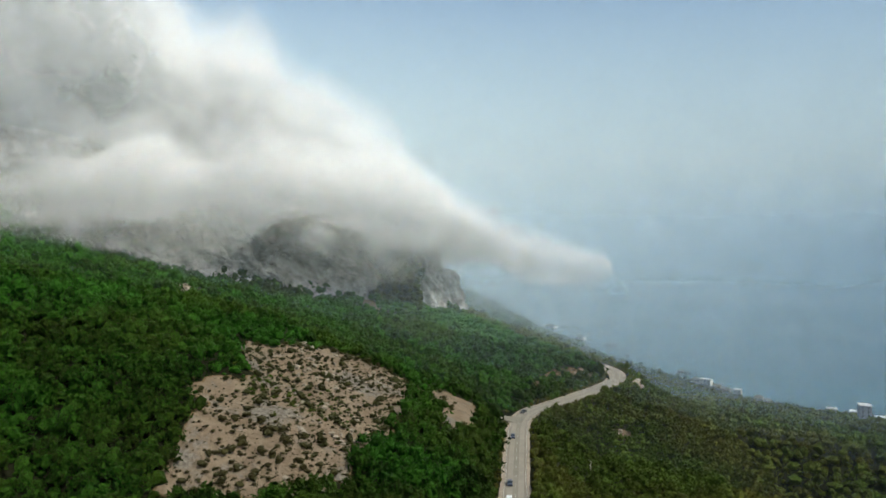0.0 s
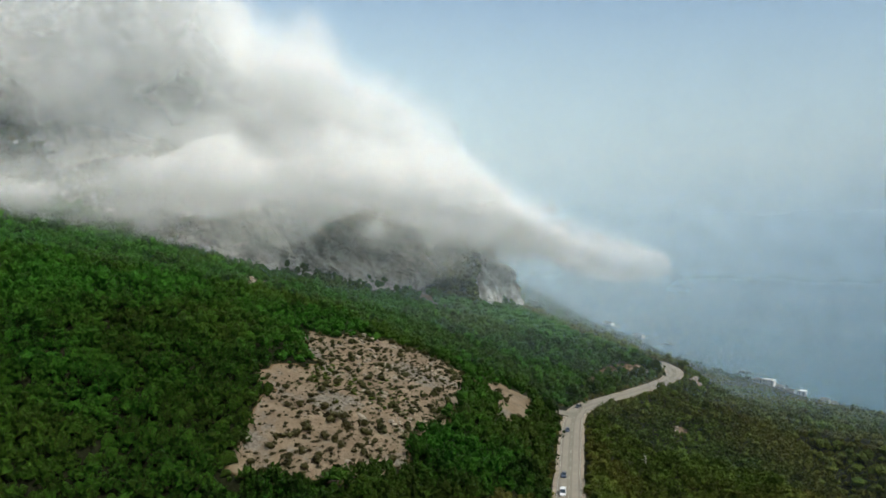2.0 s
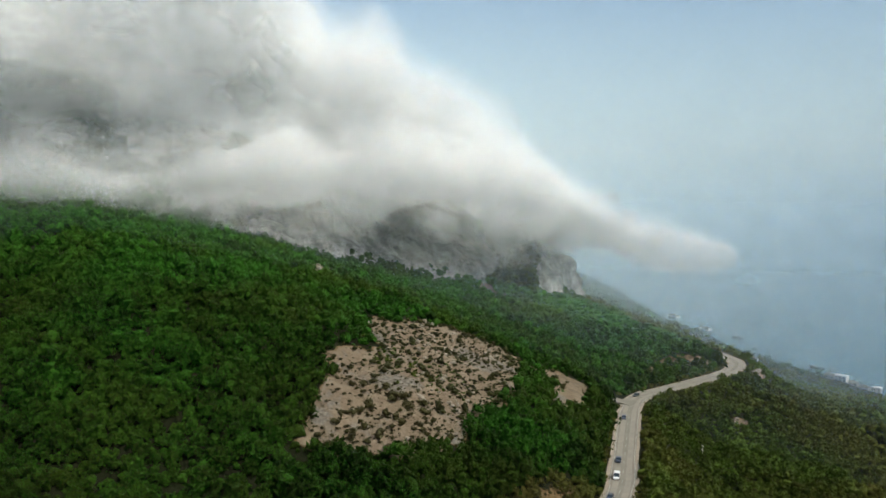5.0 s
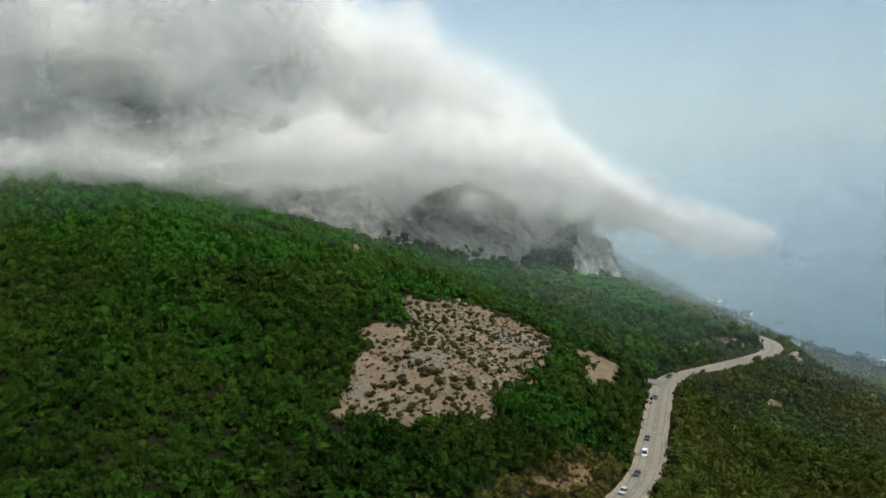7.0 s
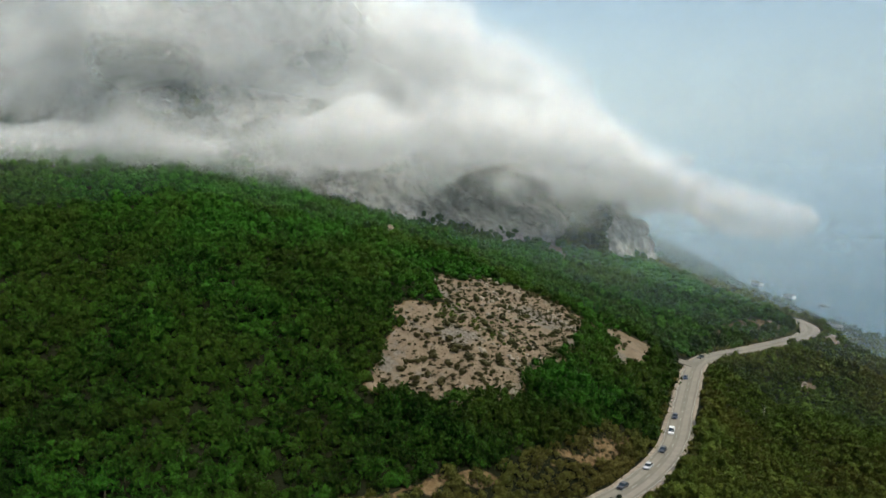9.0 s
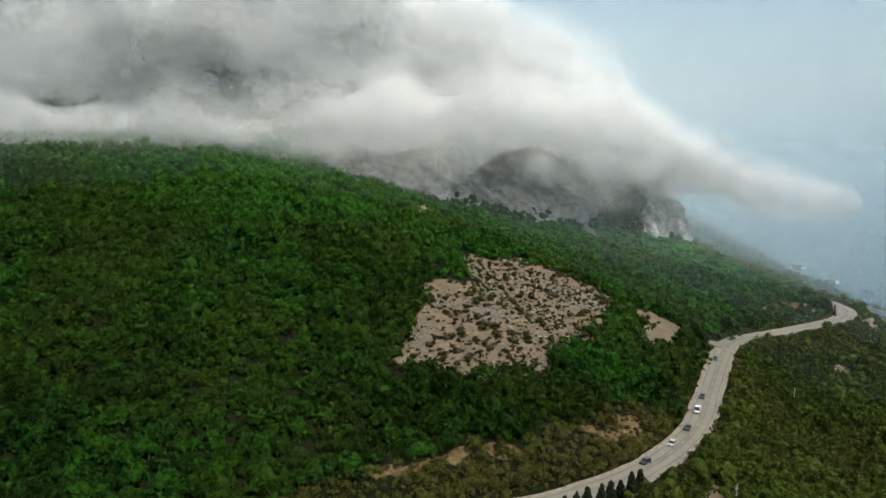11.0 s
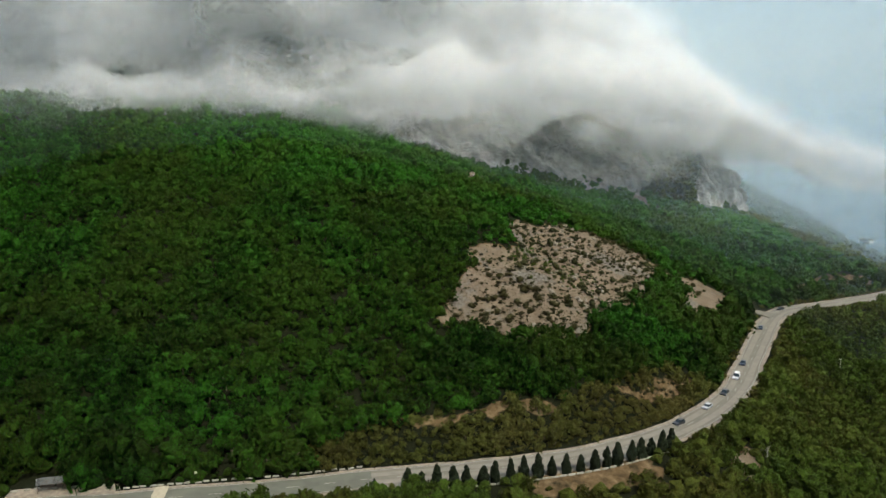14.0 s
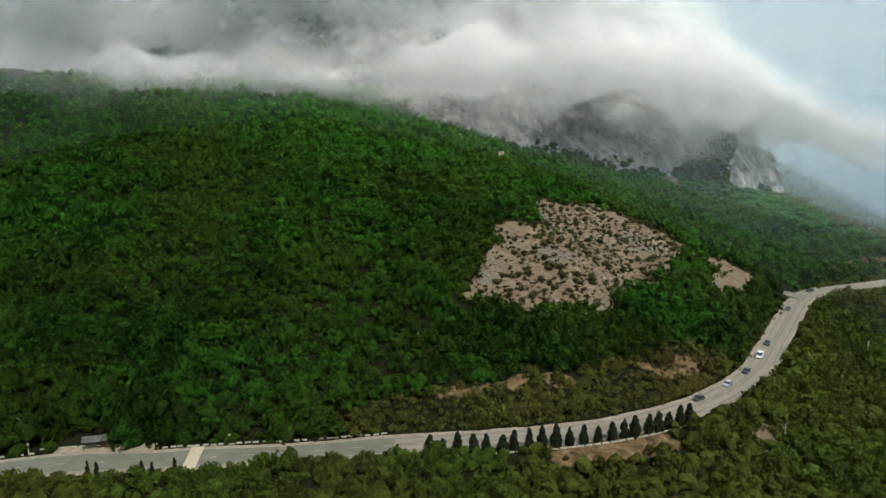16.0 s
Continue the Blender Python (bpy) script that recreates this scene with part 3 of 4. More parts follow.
def scatter(protos, places, sizes, tints, spin):
    """Copies of the forms joined into arrays."""
    vs, fs, ts, base = [], [], [], 0
    pick = np.arange(len(places)) % len(protos)
    for k, (pv, pf) in enumerate(protos):
        w = np.where(pick == k)[0]
        if not len(w):
            continue
        c, s = np.cos(spin[w]), np.sin(spin[w])
        x = (pv[None, :, 0] * c[:, None] - pv[None, :, 1] * s[:, None]) * sizes[w, None, 0]
        y = (pv[None, :, 0] * s[:, None] + pv[None, :, 1] * c[:, None]) * sizes[w, None, 0]
        z = pv[None, :, 2] * sizes[w, None, 1]
        v = np.stack([x, y, z], -1) + places[w, None, :]
        vs.append(v.reshape(-1, 3))
        fs.append((pf[None] + (np.arange(len(w)) * len(pv))[:, None, None] + base).reshape(-1, 3))
        ts.append(np.repeat(tints[w], len(pv)))
        base += len(w) * len(pv)
    return np.concatenate(vs), np.concatenate(fs), np.concatenate(ts)


rand = random.Random(4)
NEAR = [clump(rand, 4, 0.58, 0.38, tufts=92) for k in range(10)]
MIDDLE = [clump(rand, 3, 0.58, 0.50, tufts=26) for k in range(6)]
UNDER = [clump(rand, 1, 0.3, 0.95, 0.7) for k in range(4)]
COAST = [clump(rand, 2, 0.6, 0.55, tufts=16) for k in range(6)]
FAR = [clump(rand, 2, 0.5, 0.72) for k in range(5)]


def spots(x0, x1, y0, y1, gap, seed):
    r = np.random.default_rng(seed)
    x, y = np.meshgrid(np.arange(x0, x1, gap), np.arange(y0, y1, gap * 0.9))
    x = x + np.where(np.arange(len(y))[:, None] % 2, gap / 2, 0)
    x, y = x.ravel() + r.uniform(-0.42, 0.42, x.size) * gap, y.ravel() + r.uniform(-0.42, 0.42, x.size) * gap
    return x, y, r


def wooded(x, y, r, clear=7.6, low=3.0):
    far, _ = road_near(x, y)
    z = height(x, y)
    bare = bareness(x + r.normal(0, 1.3, len(x)), y + r.normal(0, 1.7, len(x)))
    for hx, hy, *_ in HOUSES:
        z = np.where((x - hx) ** 2 + (y - hy) ** 2 * 0.5 < 90, -9, z)
    keep = (far > clear + 1.5 * r.random(len(x))) & (z > low) & (bare < 0.4 + 0.14 * r.random(len(x))) & (land(x, y) < 240) & ((x + 130) ** 2 + (y - 69) ** 2 > 42) & ((x - 29) ** 2 + (y - 313) ** 2 > 60)
    return keep, z


def wood(name, x0, x1, y0, y1, gap, protos, mat, seed, size, label, where=None, singles=(), clear=7.6):
    x, y, r = spots(x0, x1, y0, y1, gap, seed)
    if where is not None:
        k = where(x, y)
        x, y = x[k], y[k]
    keep, z = wooded(x, y, r, clear)
    x, y, z = x[keep], y[keep], z[keep]
    grow = (0.55 + 0.9 * r.random(len(x)) ** 1.3) * (1 + 0.18 * fbm(x, y, 30, 3, 31))
    grow = grow * (0.4 + 0.6 * smooth(10, 150, shore_x(y) - x))
    sizes = np.stack([size * grow, size * grow * (0.95 + 0.5 * r.random(len(x)))], 1)
    # Oak tint also carries slope light: brighter uphill and far off, dimmer low down.
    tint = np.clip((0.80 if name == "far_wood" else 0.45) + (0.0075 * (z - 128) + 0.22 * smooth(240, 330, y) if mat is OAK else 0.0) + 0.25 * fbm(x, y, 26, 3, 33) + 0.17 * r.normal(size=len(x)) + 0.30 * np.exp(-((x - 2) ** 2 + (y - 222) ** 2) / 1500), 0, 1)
    if mat is OAK:                                    # taller trees at the wood's foot, the shade there put into a darker tint
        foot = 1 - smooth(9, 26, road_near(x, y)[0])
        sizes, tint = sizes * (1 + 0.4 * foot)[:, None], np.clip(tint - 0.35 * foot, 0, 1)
    spin = r.random(len(x)) * 6.283
    if singles:
        cx, cy, count, kind_label = singles
        order = np.argsort((x - cx) ** 2 + (y - cy) ** 2 * 2.5)
        for i in order[:count]:
            one = copy_thing(lone_tree(int(r.integers(len(NEAR))), int(r.integers(3)), mat, kind_label), pose(x[i], y[i], z[i], 0, 0, math.degrees(spin[i])))
            one.scale = (sizes[i, 0], sizes[i, 0], sizes[i, 1])
        rest = order[count:]
        x, y, z, sizes, tint, spin = x[rest], y[rest], z[rest], sizes[rest], tint[rest], spin[rest]
    v, f, t = scatter(protos, np.stack([x, y, z], 1), sizes, tint, spin)
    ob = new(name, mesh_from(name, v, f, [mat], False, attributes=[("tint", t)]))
    return tagged(ob, label, "trees", kind="stuff")


TREES = {}


def lone_tree(form, shade, mat, label):
    """One tree with trunk and crown, one metre in scale, made once a form and shade."""
    key = (form, shade, mat.name)
    if key not in TREES:
        base = new("tree")
        v, f = NEAR[form]
        crown = new("crown", mesh_from("crown", v, f, [mat], False, attributes=[("tint", np.full(len(v), 0.2 + 0.3 * shade))]))
        bm = bmesh.new()
        rod(bm, (0, 0, -0.4), (0.03, 0.02, 0.6), 0.09, 0.06, 7)
        for a in (0.4, 2.4, 4.5):
            rod(bm, (0.03, 0.02, 0.35), (0.4 * math.cos(a), 0.4 * math.sin(a), 0.8), 0.04, 0.02, 5)
        trunk = part("trunk", bm, BARK, base, "grey-brown branching trunk")
        crown.parent = base
        tagged(base, label, "tree", "trees by the road")
        TREES[key] = base
        base["proto"] = 1
    return TREES[key]


def seaward(x, y):
    """Below the road, on the side of the sea."""
    near = np.argmin((x[:, None] - road_line[None, :, 0]) ** 2 + (y[:, None] - road_line[None, :, 1]) ** 2, axis=1)
    way = np.gradient(road_line[:, :2], axis=0)[near]
    return way[:, 0] * (y - road_line[near, 1]) - way[:, 1] * (x - road_line[near, 0]) < 0


def uphill(x, y):
    return ~seaward(x, y) & ~inside(DRY, x, y) & ((x > -335) | (y > 190)) & ((x > -270) | (y < 320))


def dry_bank(x, y):
    return ~seaward(x, y) & inside(DRY, x, y)


def mid_zone(x, y):
    return seaward(x, y) & ~((x < 140) & (y < 420))


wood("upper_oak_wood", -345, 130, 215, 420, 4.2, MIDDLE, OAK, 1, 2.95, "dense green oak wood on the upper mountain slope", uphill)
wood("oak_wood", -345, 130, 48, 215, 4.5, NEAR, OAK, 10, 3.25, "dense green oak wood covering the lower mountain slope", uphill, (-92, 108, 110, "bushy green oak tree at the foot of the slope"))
wood("bank_scrub", -95, 30, 95, 220, 2.7, NEAR, DRY_LEAF, 12, 1.9, "olive-brown scrub on the dry bank above the road", dry_bank, (-20, 145, 80, "bushy olive-brown shrub on the dry road bank"))
wood("scrub_wood", -140, 140, 40, 420, 4.0, NEAR, SCRUB, 2, 2.55, "olive-green juniper and oak scrub below the road", seaward, (-15, 108, 150, "low olive-green scrub oak below the road"))
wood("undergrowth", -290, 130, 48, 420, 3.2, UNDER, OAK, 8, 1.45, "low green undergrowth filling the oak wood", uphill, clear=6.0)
wood("bank_undergrowth", -95, 30, 95, 220, 2.2, MIDDLE, DRY_LEAF, 14, 1.1, "low brown undergrowth on the dry bank", dry_bank, clear=5.4)
wood("low_scrub", -140, 140, 40, 420, 3.0, UNDER, SCRUB, 9, 1.6, "low olive undergrowth in the scrub", seaward, clear=6.4)
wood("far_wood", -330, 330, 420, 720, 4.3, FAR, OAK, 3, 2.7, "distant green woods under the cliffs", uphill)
wood("coast_wood", 0, 460, 60, 760, 5.2, COAST, SCRUB, 5, 2.9, "scrubby woods running down to the coast", mid_zone)
wood("shore_wood", -150, 420, 720, 1500, 8.5, FAR, OAK, 6, 4.4, "hazy woods along the far coast")

def road_edge(x, y):
    far, _ = road_near(x, y)
    return (far > 5.0) & (far < 10.5) & ((y > 156) | seaward(x, y)) & ((y > 150) | (y < 108))


wood("verge_scrub", -160, 130, 40, 440, 1.9, MIDDLE, DRY_LEAF, 15, 0.95, "dusty brown scrub crowding the road verges", road_edge, clear=4.9)

for base in TREES.values():
    for child in list(base.children):
        bpy.data.objects.remove(child)
    bpy.data.objects.remove(base)


# ---- cypresses along the road ----
def spire(rand, high, wide):
    """A ragged upright crown of many overlapping tufts: vertices and triangles."""
    bm = bmesh.new()
    for k in range(34):
        u = (k + rand.random()) / 34
        r = wide * (0.30 + 0.70 * math.sin(min(1.0, u * 1.9 + 0.25) * 1.57)) * (1 - u) ** 0.55
        a = rand.random() * 6.283
        s = wide * (0.55 - 0.28 * u) * (0.8 + 0.4 * rand.random())
        made = bmesh.ops.create_icosphere(bm, subdivisions=1, radius=s)
        c = Vector((r * 0.55 * math.cos(a), r * 0.55 * math.sin(a), 0.35 + u * (high - 0.9)))
        for v in made["verts"]:
            v.co = Vector((v.co.x, v.co.y, v.co.z * 1.5)) * (0.7 + 0.6 * rand.random()) + c
    return bm


def along(s):
    """A place on the road's middle line at s metres from its start, with its way in degrees."""
    d = np.r_[0, np.cumsum(np.linalg.norm(np.diff(road_line[:, :2], axis=0), axis=1))]
    x, y, z = (np.interp(s, d, road_line[:, k]) for k in range(3))
    x2, y2 = (np.interp(s + 1, d, road_line[:, k]) for k in range(2))
    return x, y, z, math.degrees(math.atan2(y2 - y, x2 - x))


def where_on_road(px, py):
    d = np.r_[0, np.cumsum(np.linalg.norm(np.diff(road_line[:, :2], axis=0), axis=1))]
    return d[np.argmin((road_line[:, 0] - px) ** 2 + (road_line[:, 1] - py) ** 2)]


def beside(s, off):
    """A place off metres to the sea side of the road."""
    x, y, z, a = along(s)
    return x + off * math.sin(radians(a)), y - off * math.cos(radians(a)), z, a


def cypress(x, y, z, high, wide, seed, label):
    rand = random.Random(seed)
    base = new("cypress")
    bm = spire(rand, high, wide)
    me_n = len(bm.verts)
    ob = part("crown", bm, DARK, base, "", True)
    ob.data.attributes.new("tint", "FLOAT", "POINT").data.foreach_set("value", np.full(me_n, 0.2 + 0.6 * rand.random(), np.float32))
    part("trunk", rod(bmesh.new(), (0, 0, -0.6), (0, 0, 0.9), 0.13, 0.1), BARK, base, "short brown trunk")
    base.matrix_basis = pose(x, y, z, 0, 0, rand.random() * 360)
    return tagged(base, label, "cypress tree", "cypresses along the road")


s0, s1 = where_on_road(-52, 111), where_on_road(0, 157)
rand = random.Random(12)
for k in range(21):
    x, y, z, a = beside(s0 + (s1 - s0) * (k + rand.uniform(-0.12, 0.12)) / 20, 6.4)
    cypress(x, y, z - 0.2, rand.uniform(4.6, 6.6), rand.uniform(1.35, 1.85), k, "dark green cypress in a row along the road kerb")
for k, (px, py, h) in enumerate(((-120, 63, 4.2), (-116.5, 65, 4.4), (-108.5, 69, 4.0), (-106, 71, 3.7), (-101, 74, 4.2), (-58, 103.5, 4.4), (-57, 104, 3.2))):
    x, y, z, a = beside(where_on_road(px, py), 7.0 + 0.8 * (k % 2))
    cypress(x, y, z - 0.3, h + 0.6, 0.75, 40 + k, "slender dark cypress among low scrub beside the road")


# ---- kerbs, slab and markings ----
def stone_mesh(name, sx, sy, sz, seed, mat):
    r = random.Random(seed)
    bm = bmesh.new()
    bmesh.ops.create_icosphere(bm, subdivisions=2, radius=0.5)
    for v in bm.verts:
        d = 1 + 0.35 * noise.fractal(v.co * 2.2 + Vector((seed * 3.1, 0, 0)), 1.0, 2.0, 3) + r.uniform(-0.05, 0.05)
        v.co = Vector((v.co.x * sx, v.co.y * sy, v.co.z * sz)) * d
    me = bpy.data.meshes.new(name)
    bm.to_mesh(me)
    bm.free()
    me.materials.append(mat)
    return me


def block_mesh(name, sx, sy, sz, mat):
    bm = boxed(0, 0, 0, sx, sy, sz, bevel=0.08)
    me = bpy.data.meshes.new(name)
    bm.to_mesh(me)
    bm.free()
    me.materials.append(mat)
    return me


kerb_mesh = block_mesh("kerb_stone", 1.5, 0.45, 0.42, KERB)
sa, sb = where_on_road(-160, 40), where_on_road(-60, 106)
for k in range(int((sb - sa) / 2.1)):
    x, y, z, a = beside(sa + k * 2.1 + rand.uniform(-0.4, 0.4), -6.2 + rand.uniform(-0.25, 0.25) - (2.2 if -134 < along(sa + k * 2.1)[0] < -112 else 0))
    ob = new("kerb_stone", kerb_mesh)
    ob.matrix_basis = pose(x, y, z + 0.22, 0, 0, a + rand.uniform(-6, 6))
    tagged(ob, "pale whitewashed kerb stone on the mountain side of the road", "kerb stone", "kerb stones")
low_mesh = block_mesh("kerb_block", 2.0, 0.3, 0.5, KERB)
for k in range(int((s1 - s0) / 2.25)):
    x, y, z, a = beside(s0 + k * 2.25, 7.6)
    ob = new("kerb_block", low_mesh)
    ob.matrix_basis = pose(x, y, z + 0.02, 0, 0, a)
    tagged(ob, "low whitish concrete kerb block under the cypresses", "kerb block", "kerb blocks")

lay = [(-133 + 5.2 * k, 60.5 + 3.4 * k, 91) for k in range(5)]
yard = solid_ribbon("lay_by", np.array(lay, float), [-7.5, -9.5, -9.8, -9.0, -6.5], 0.0, -0.01, 1.0, GRAVEL)
tagged(yard, "sandy lay-by beside the road", "lay-by", kind="structure")
sx = where_on_road(-101, 78)
slab_line = np.array([along(sx + d)[:3] for d in (-1.6, -0.5, 0.6, 1.6)])
slab = solid_ribbon("slab", slab_line, -5.8, 5.4, 0.062, 0.3, PALE)
tagged(slab, "pale concrete band across the road", "slab", kind="structure")
for off in (-1.9, 1.9):
    v, f = ribbon(road_line, off - 0.95, off + 0.95, 0.045)
    lane = new("worn_lane", mesh_from("worn_lane", v, f, [WORN]))
    lane.parent = road
    tagged(lane, "paler asphalt worn smooth by wheels")
for side in (-1, 1):
    v, f = ribbon(road_line, side * (wide - 0.42), side * (wide - 0.24), 0.056)
    line = new("edge_line", mesh_from("edge_line", v, f, [PAINT]))
    line.parent = road
    tagged(line, "faded white edge line")
# A darker grey-green strip over the road where x is below -58.
dark_part = road_line[:, 0] < -58
v, f = ribbon(road_line[dark_part], 0.55 - wide[dark_part], wide[dark_part] - 0.55, 0.050)
section = new("dark_section", mesh_from("dark_section", v, f, [DARK_ROAD]))
section.parent = road
tagged(section, "darker grey-green asphalt section")
spur_line = np.array([(35, 309, 91.6), (30, 312, 91.8), (25.5, 314, 92.2)])
spur = solid_ribbon("spur", spur_line, [-5, -4, -2.2], [5, 2.5, 1.8], 0.046, 0.4, ASPHALT)
tagged(spur, "short paved turn-off at the road's bend", "turn-off", kind="structure")
total = where_on_road(74, 445)
for k in range(int(total / 9)):
    line = np.array([along(k * 9 + d)[:3] for d in (0, 1.5, 3)])
    v, f = ribbon(line, -0.09, 0.09, 0.056)
    dash = new("lane_dash", mesh_from("lane_dash", v, f, [PAINT]))
    dash.parent = road


# ---- cars ----
def car(x, y, z, turn, paint, label, van=False):
    base = new("car")
    long, wide, tall = (4.6, 1.85, 1.9) if van else (4.3, 1.75, 1.45)
    bm = bmesh.new()
    cut = [(-long / 2, 0.35), (-long / 2, 0.85), (-long / 2 + 0.25, 0.95 if not van else tall - 0.1), (long / 2 - 1.2, 0.92), (long / 2 - 0.1, 0.78), (long / 2, 0.55), (long / 2 - 0.05, 0.32)]
    left = [bm.verts.new((px, wide / 2, pz)) for px, pz in cut]
    right = [bm.verts.new((px, -wide / 2, pz)) for px, pz in cut]
    bm.faces.new(left)
    bm.faces.new(right[::-1])
    for i in range(len(cut)):
        j = (i + 1) % len(cut)
        bm.faces.new((left[j], left[i], right[i], right[j]))
    bmesh.ops.recalc_face_normals(bm, faces=bm.faces)
    bmesh.ops.bevel(bm, geom=list(bm.edges), offset=0.06, segments=2, affect="EDGES")
    part("body", bm, paint, base)
    bm = bmesh.new()
    low, top = ((-long / 2 + 0.35, long / 2 - 1.15, 0.9), (-long / 2 + (0.45 if van else 0.85), long / 2 - 1.95, tall - 0.06))
    ring = [[bm.verts.new((px, q * wide / 2 * s, h)) for px, q in ((x1, 1), (x2, 1), (x2, -1), (x1, -1))] for (x1, x2, h), s in ((low, 0.97), (top, 0.82))]
    for i in range(4):
        j = (i + 1) % 4
        bm.faces.new((ring[0][i], ring[0][j], ring[1][j], ring[1][i]))
    bm.faces.new(ring[1])
    bmesh.ops.recalc_face_normals(bm, faces=bm.faces)
    cabin = part("cabin", bm, GLASS, base, "dark glazed cabin")
    part("roof", boxed((top[0] + top[1]) / 2, 0, tall - 0.02, top[1] - top[0] + 0.1, wide * 0.84, 0.08, bevel=0.03), paint, base)
    for wx in (-long / 2 + 0.85, long / 2 - 0.85):
        for wy in (-1, 1):
            wheel = part("wheel", rod(bmesh.new(), (wx, wy * (wide / 2 - 0.2), 0.32), (wx, wy * (wide / 2 + 0.02), 0.32), 0.32, sides=14), TYRE, base, "black tyre")
            part("rim", rod(bmesh.new(), (wx, wy * (wide / 2), 0.32), (wx, wy * (wide / 2 + 0.035), 0.32), 0.19, sides=10), STEEL, wheel, "grey metal rim")
    for wy in (-0.6, 0.6):
        part("headlight", boxed(long / 2 - 0.03, wy, 0.66, 0.06, 0.32, 0.14), STEEL, base, "clear headlight")
        part("tail_light", boxed(-long / 2 - 0.01, wy, 0.74, 0.05, 0.3, 0.16), RED, base, "red tail light")
    base.matrix_basis = pose(x, y, z, 0, 0, turn)
    return tagged(base, label, "car", "cars on the road")


def enamel(name, colour):
    m, n, l, p = material(name)
    l.new(ramp(n, l, noise_node(n, l, 1.5), [(0.3, tuple(c * 0.9 for c in colour)), (0.7, colour)]), p.inputs["Base Color"])
    p.inputs["Roughness"].default_value, p.inputs["Coat Weight"].default_value = 0.35, 0.5
    return m


STEEL = simple("grey_metal", (0.45, 0.45, 0.46), 0.35, 0.9)
RED = enamel("red_lens", (0.35, 0.02, 0.02))
C_WHITE, C_DARK, C_BLUE, C_SILVER = enamel("white_enamel", (0.75, 0.75, 0.74)), enamel("black_enamel", (0.03, 0.03, 0.035)), enamel("dark_blue_enamel", (0.03, 0.04, 0.07)), enamel("silver_enamel", (0.45, 0.46, 0.47))
for px, py, off, paint, label, van in ((22, 218, -1.9, C_WHITE, "white estate car driving on the pale road", True), (19, 201, -1.9, C_DARK, "black saloon car driving on the pale road", False),
                                       (14, 186, -1.9, C_SILVER, "silver saloon car driving on the pale road", False), (8, 171, -1.9, C_DARK, "black hatchback driving behind other cars on the road", False),
                                       (24, 232, -1.9, C_BLUE, "dark blue hatchback on the pale road", False), (30, 284, -1.9, C_BLUE, "dark blue saloon approaching along the road", False),
                                       (38, 321, -1.9, C_DARK, "black car at the road's sharp bend", False)):
    x, y, z, a = beside(where_on_road(px, py), off)
    car(x, y, z + 0.05, a + 180, paint, label, van)


# ---- shelter and posts by the lay-by ----
def shelter(x, y, z, turn):
    base = new("shelter")
    for px, py in ((-2.9, -1.2), (2.9, -1.2), (-2.9, 1.2), (2.9, 1.2)):
        part("post", rod(bmesh.new(), (px, py, -0.6), (px, py, 2.5), 0.09), TIMBER, base)
    part("back_wall", boxed(0, 1.25, 1.2, 5.8, 0.1, 2.3), TIMBER, base, "dark plank back wall")
    part("bench", boxed(0, 0.8, 0.45, 4.8, 0.45, 0.08), TIMBER, base)
    for sy, tilt in ((-1, 1), (1, -1)):
        bm = bmesh.new()
        for row in range(6):
            for col in range(12):
                box(bm, -3.2 + (col + 0.5) * 0.535, sy * (0.15 + row * 0.31), 3.15 - row * 0.13 + 0.012 * (col % 2), 0.52, 0.36, 0.05)
        me = bpy.data.meshes.new("roof_slope")
        bm.to_mesh(me)
        bm.free()
        me.materials.append(TIN)
        slope = new("roof_slope", me)
        slope.parent = base
        tagged(slope, "grey shingled roof slope")
    part("ridge_board", boxed(0, 0, 3.2, 6.6, 0.2, 0.1), TIN, base)
    part("gable_sign", boxed(-3.25, 0, 3.0, 0.08, 0.6, 0.5), WHITE, base, "small white board")
    base.matrix_basis = pose(x, y, z, 0, 0, turn)
    return tagged(base, "open roadside shelter with grey shingled roof under trees", "shelter")


shelter(-127.5, 70.2, 91.0, 38)


def post(x, y, z, high, label, mat, head=False):
    base = new("post")
    part("pole", rod(bmesh.new(), (0, 0, -0.5), (0, 0, high), 0.12, 0.09), mat, base)
    if head:
        part("board", boxed(0, 0, high - 0.3, 0.7, 0.08, 0.6, bevel=0.02), mat, base, "small pale board")
    base.matrix_basis = pose(x, y, z, 0, 0, 35)
    return tagged(base, label, "post")


for px, py, off, high, mat in ((-137, 55, -8.0, 2.4, PALE), (-122, 65, -10.4, 2.2, KERB), (-95, 82, -6.6, 2.8, KERB)):
    x, y, z, a = beside(where_on_road(px, py), off)
    post(x, y, max(z, height(x, y)[0]), high, "pale weathered roadside post with a small board", mat, True)


def snag(x, y, z, high, seed):
    r = random.Random(seed)
    base = new("dead_tree")
    part("trunk", rod(bmesh.new(), (0, 0, -0.6), (0.2, 0.1, high), 0.28, 0.05), DEAD, base)
    for k in range(7):
        h = high * r.uniform(0.35, 0.9)
        a = r.random() * 6.283
        part("limb", rod(bmesh.new(), (0.2 * h / high, 0.1 * h / high, h), (0.9 * math.cos(a), 0.9 * math.sin(a), h + 1.1), 0.08, 0.02, 6), DEAD, base)
    base.matrix_basis = pose(x, y, z, 0, 0, 0)
    return tagged(base, "bare grey dead tree standing in the wood", "dead tree")


snag(-147, 63, height(-147, 63)[0], 7.5, 1)
snag(30, 163, height(30, 163)[0], 6.0, 2)
snag(58, 272, height(58, 272)[0], 5.0, 3)


# ---- shrubs and boulders on the scree ----
HEATH = leaf_material("dry_shrub_leaves", (0.011, 0.012, 0.005), (0.029, 0.030, 0.011), (0.050, 0.052, 0.017), (0.052, 0.038, 0.017))


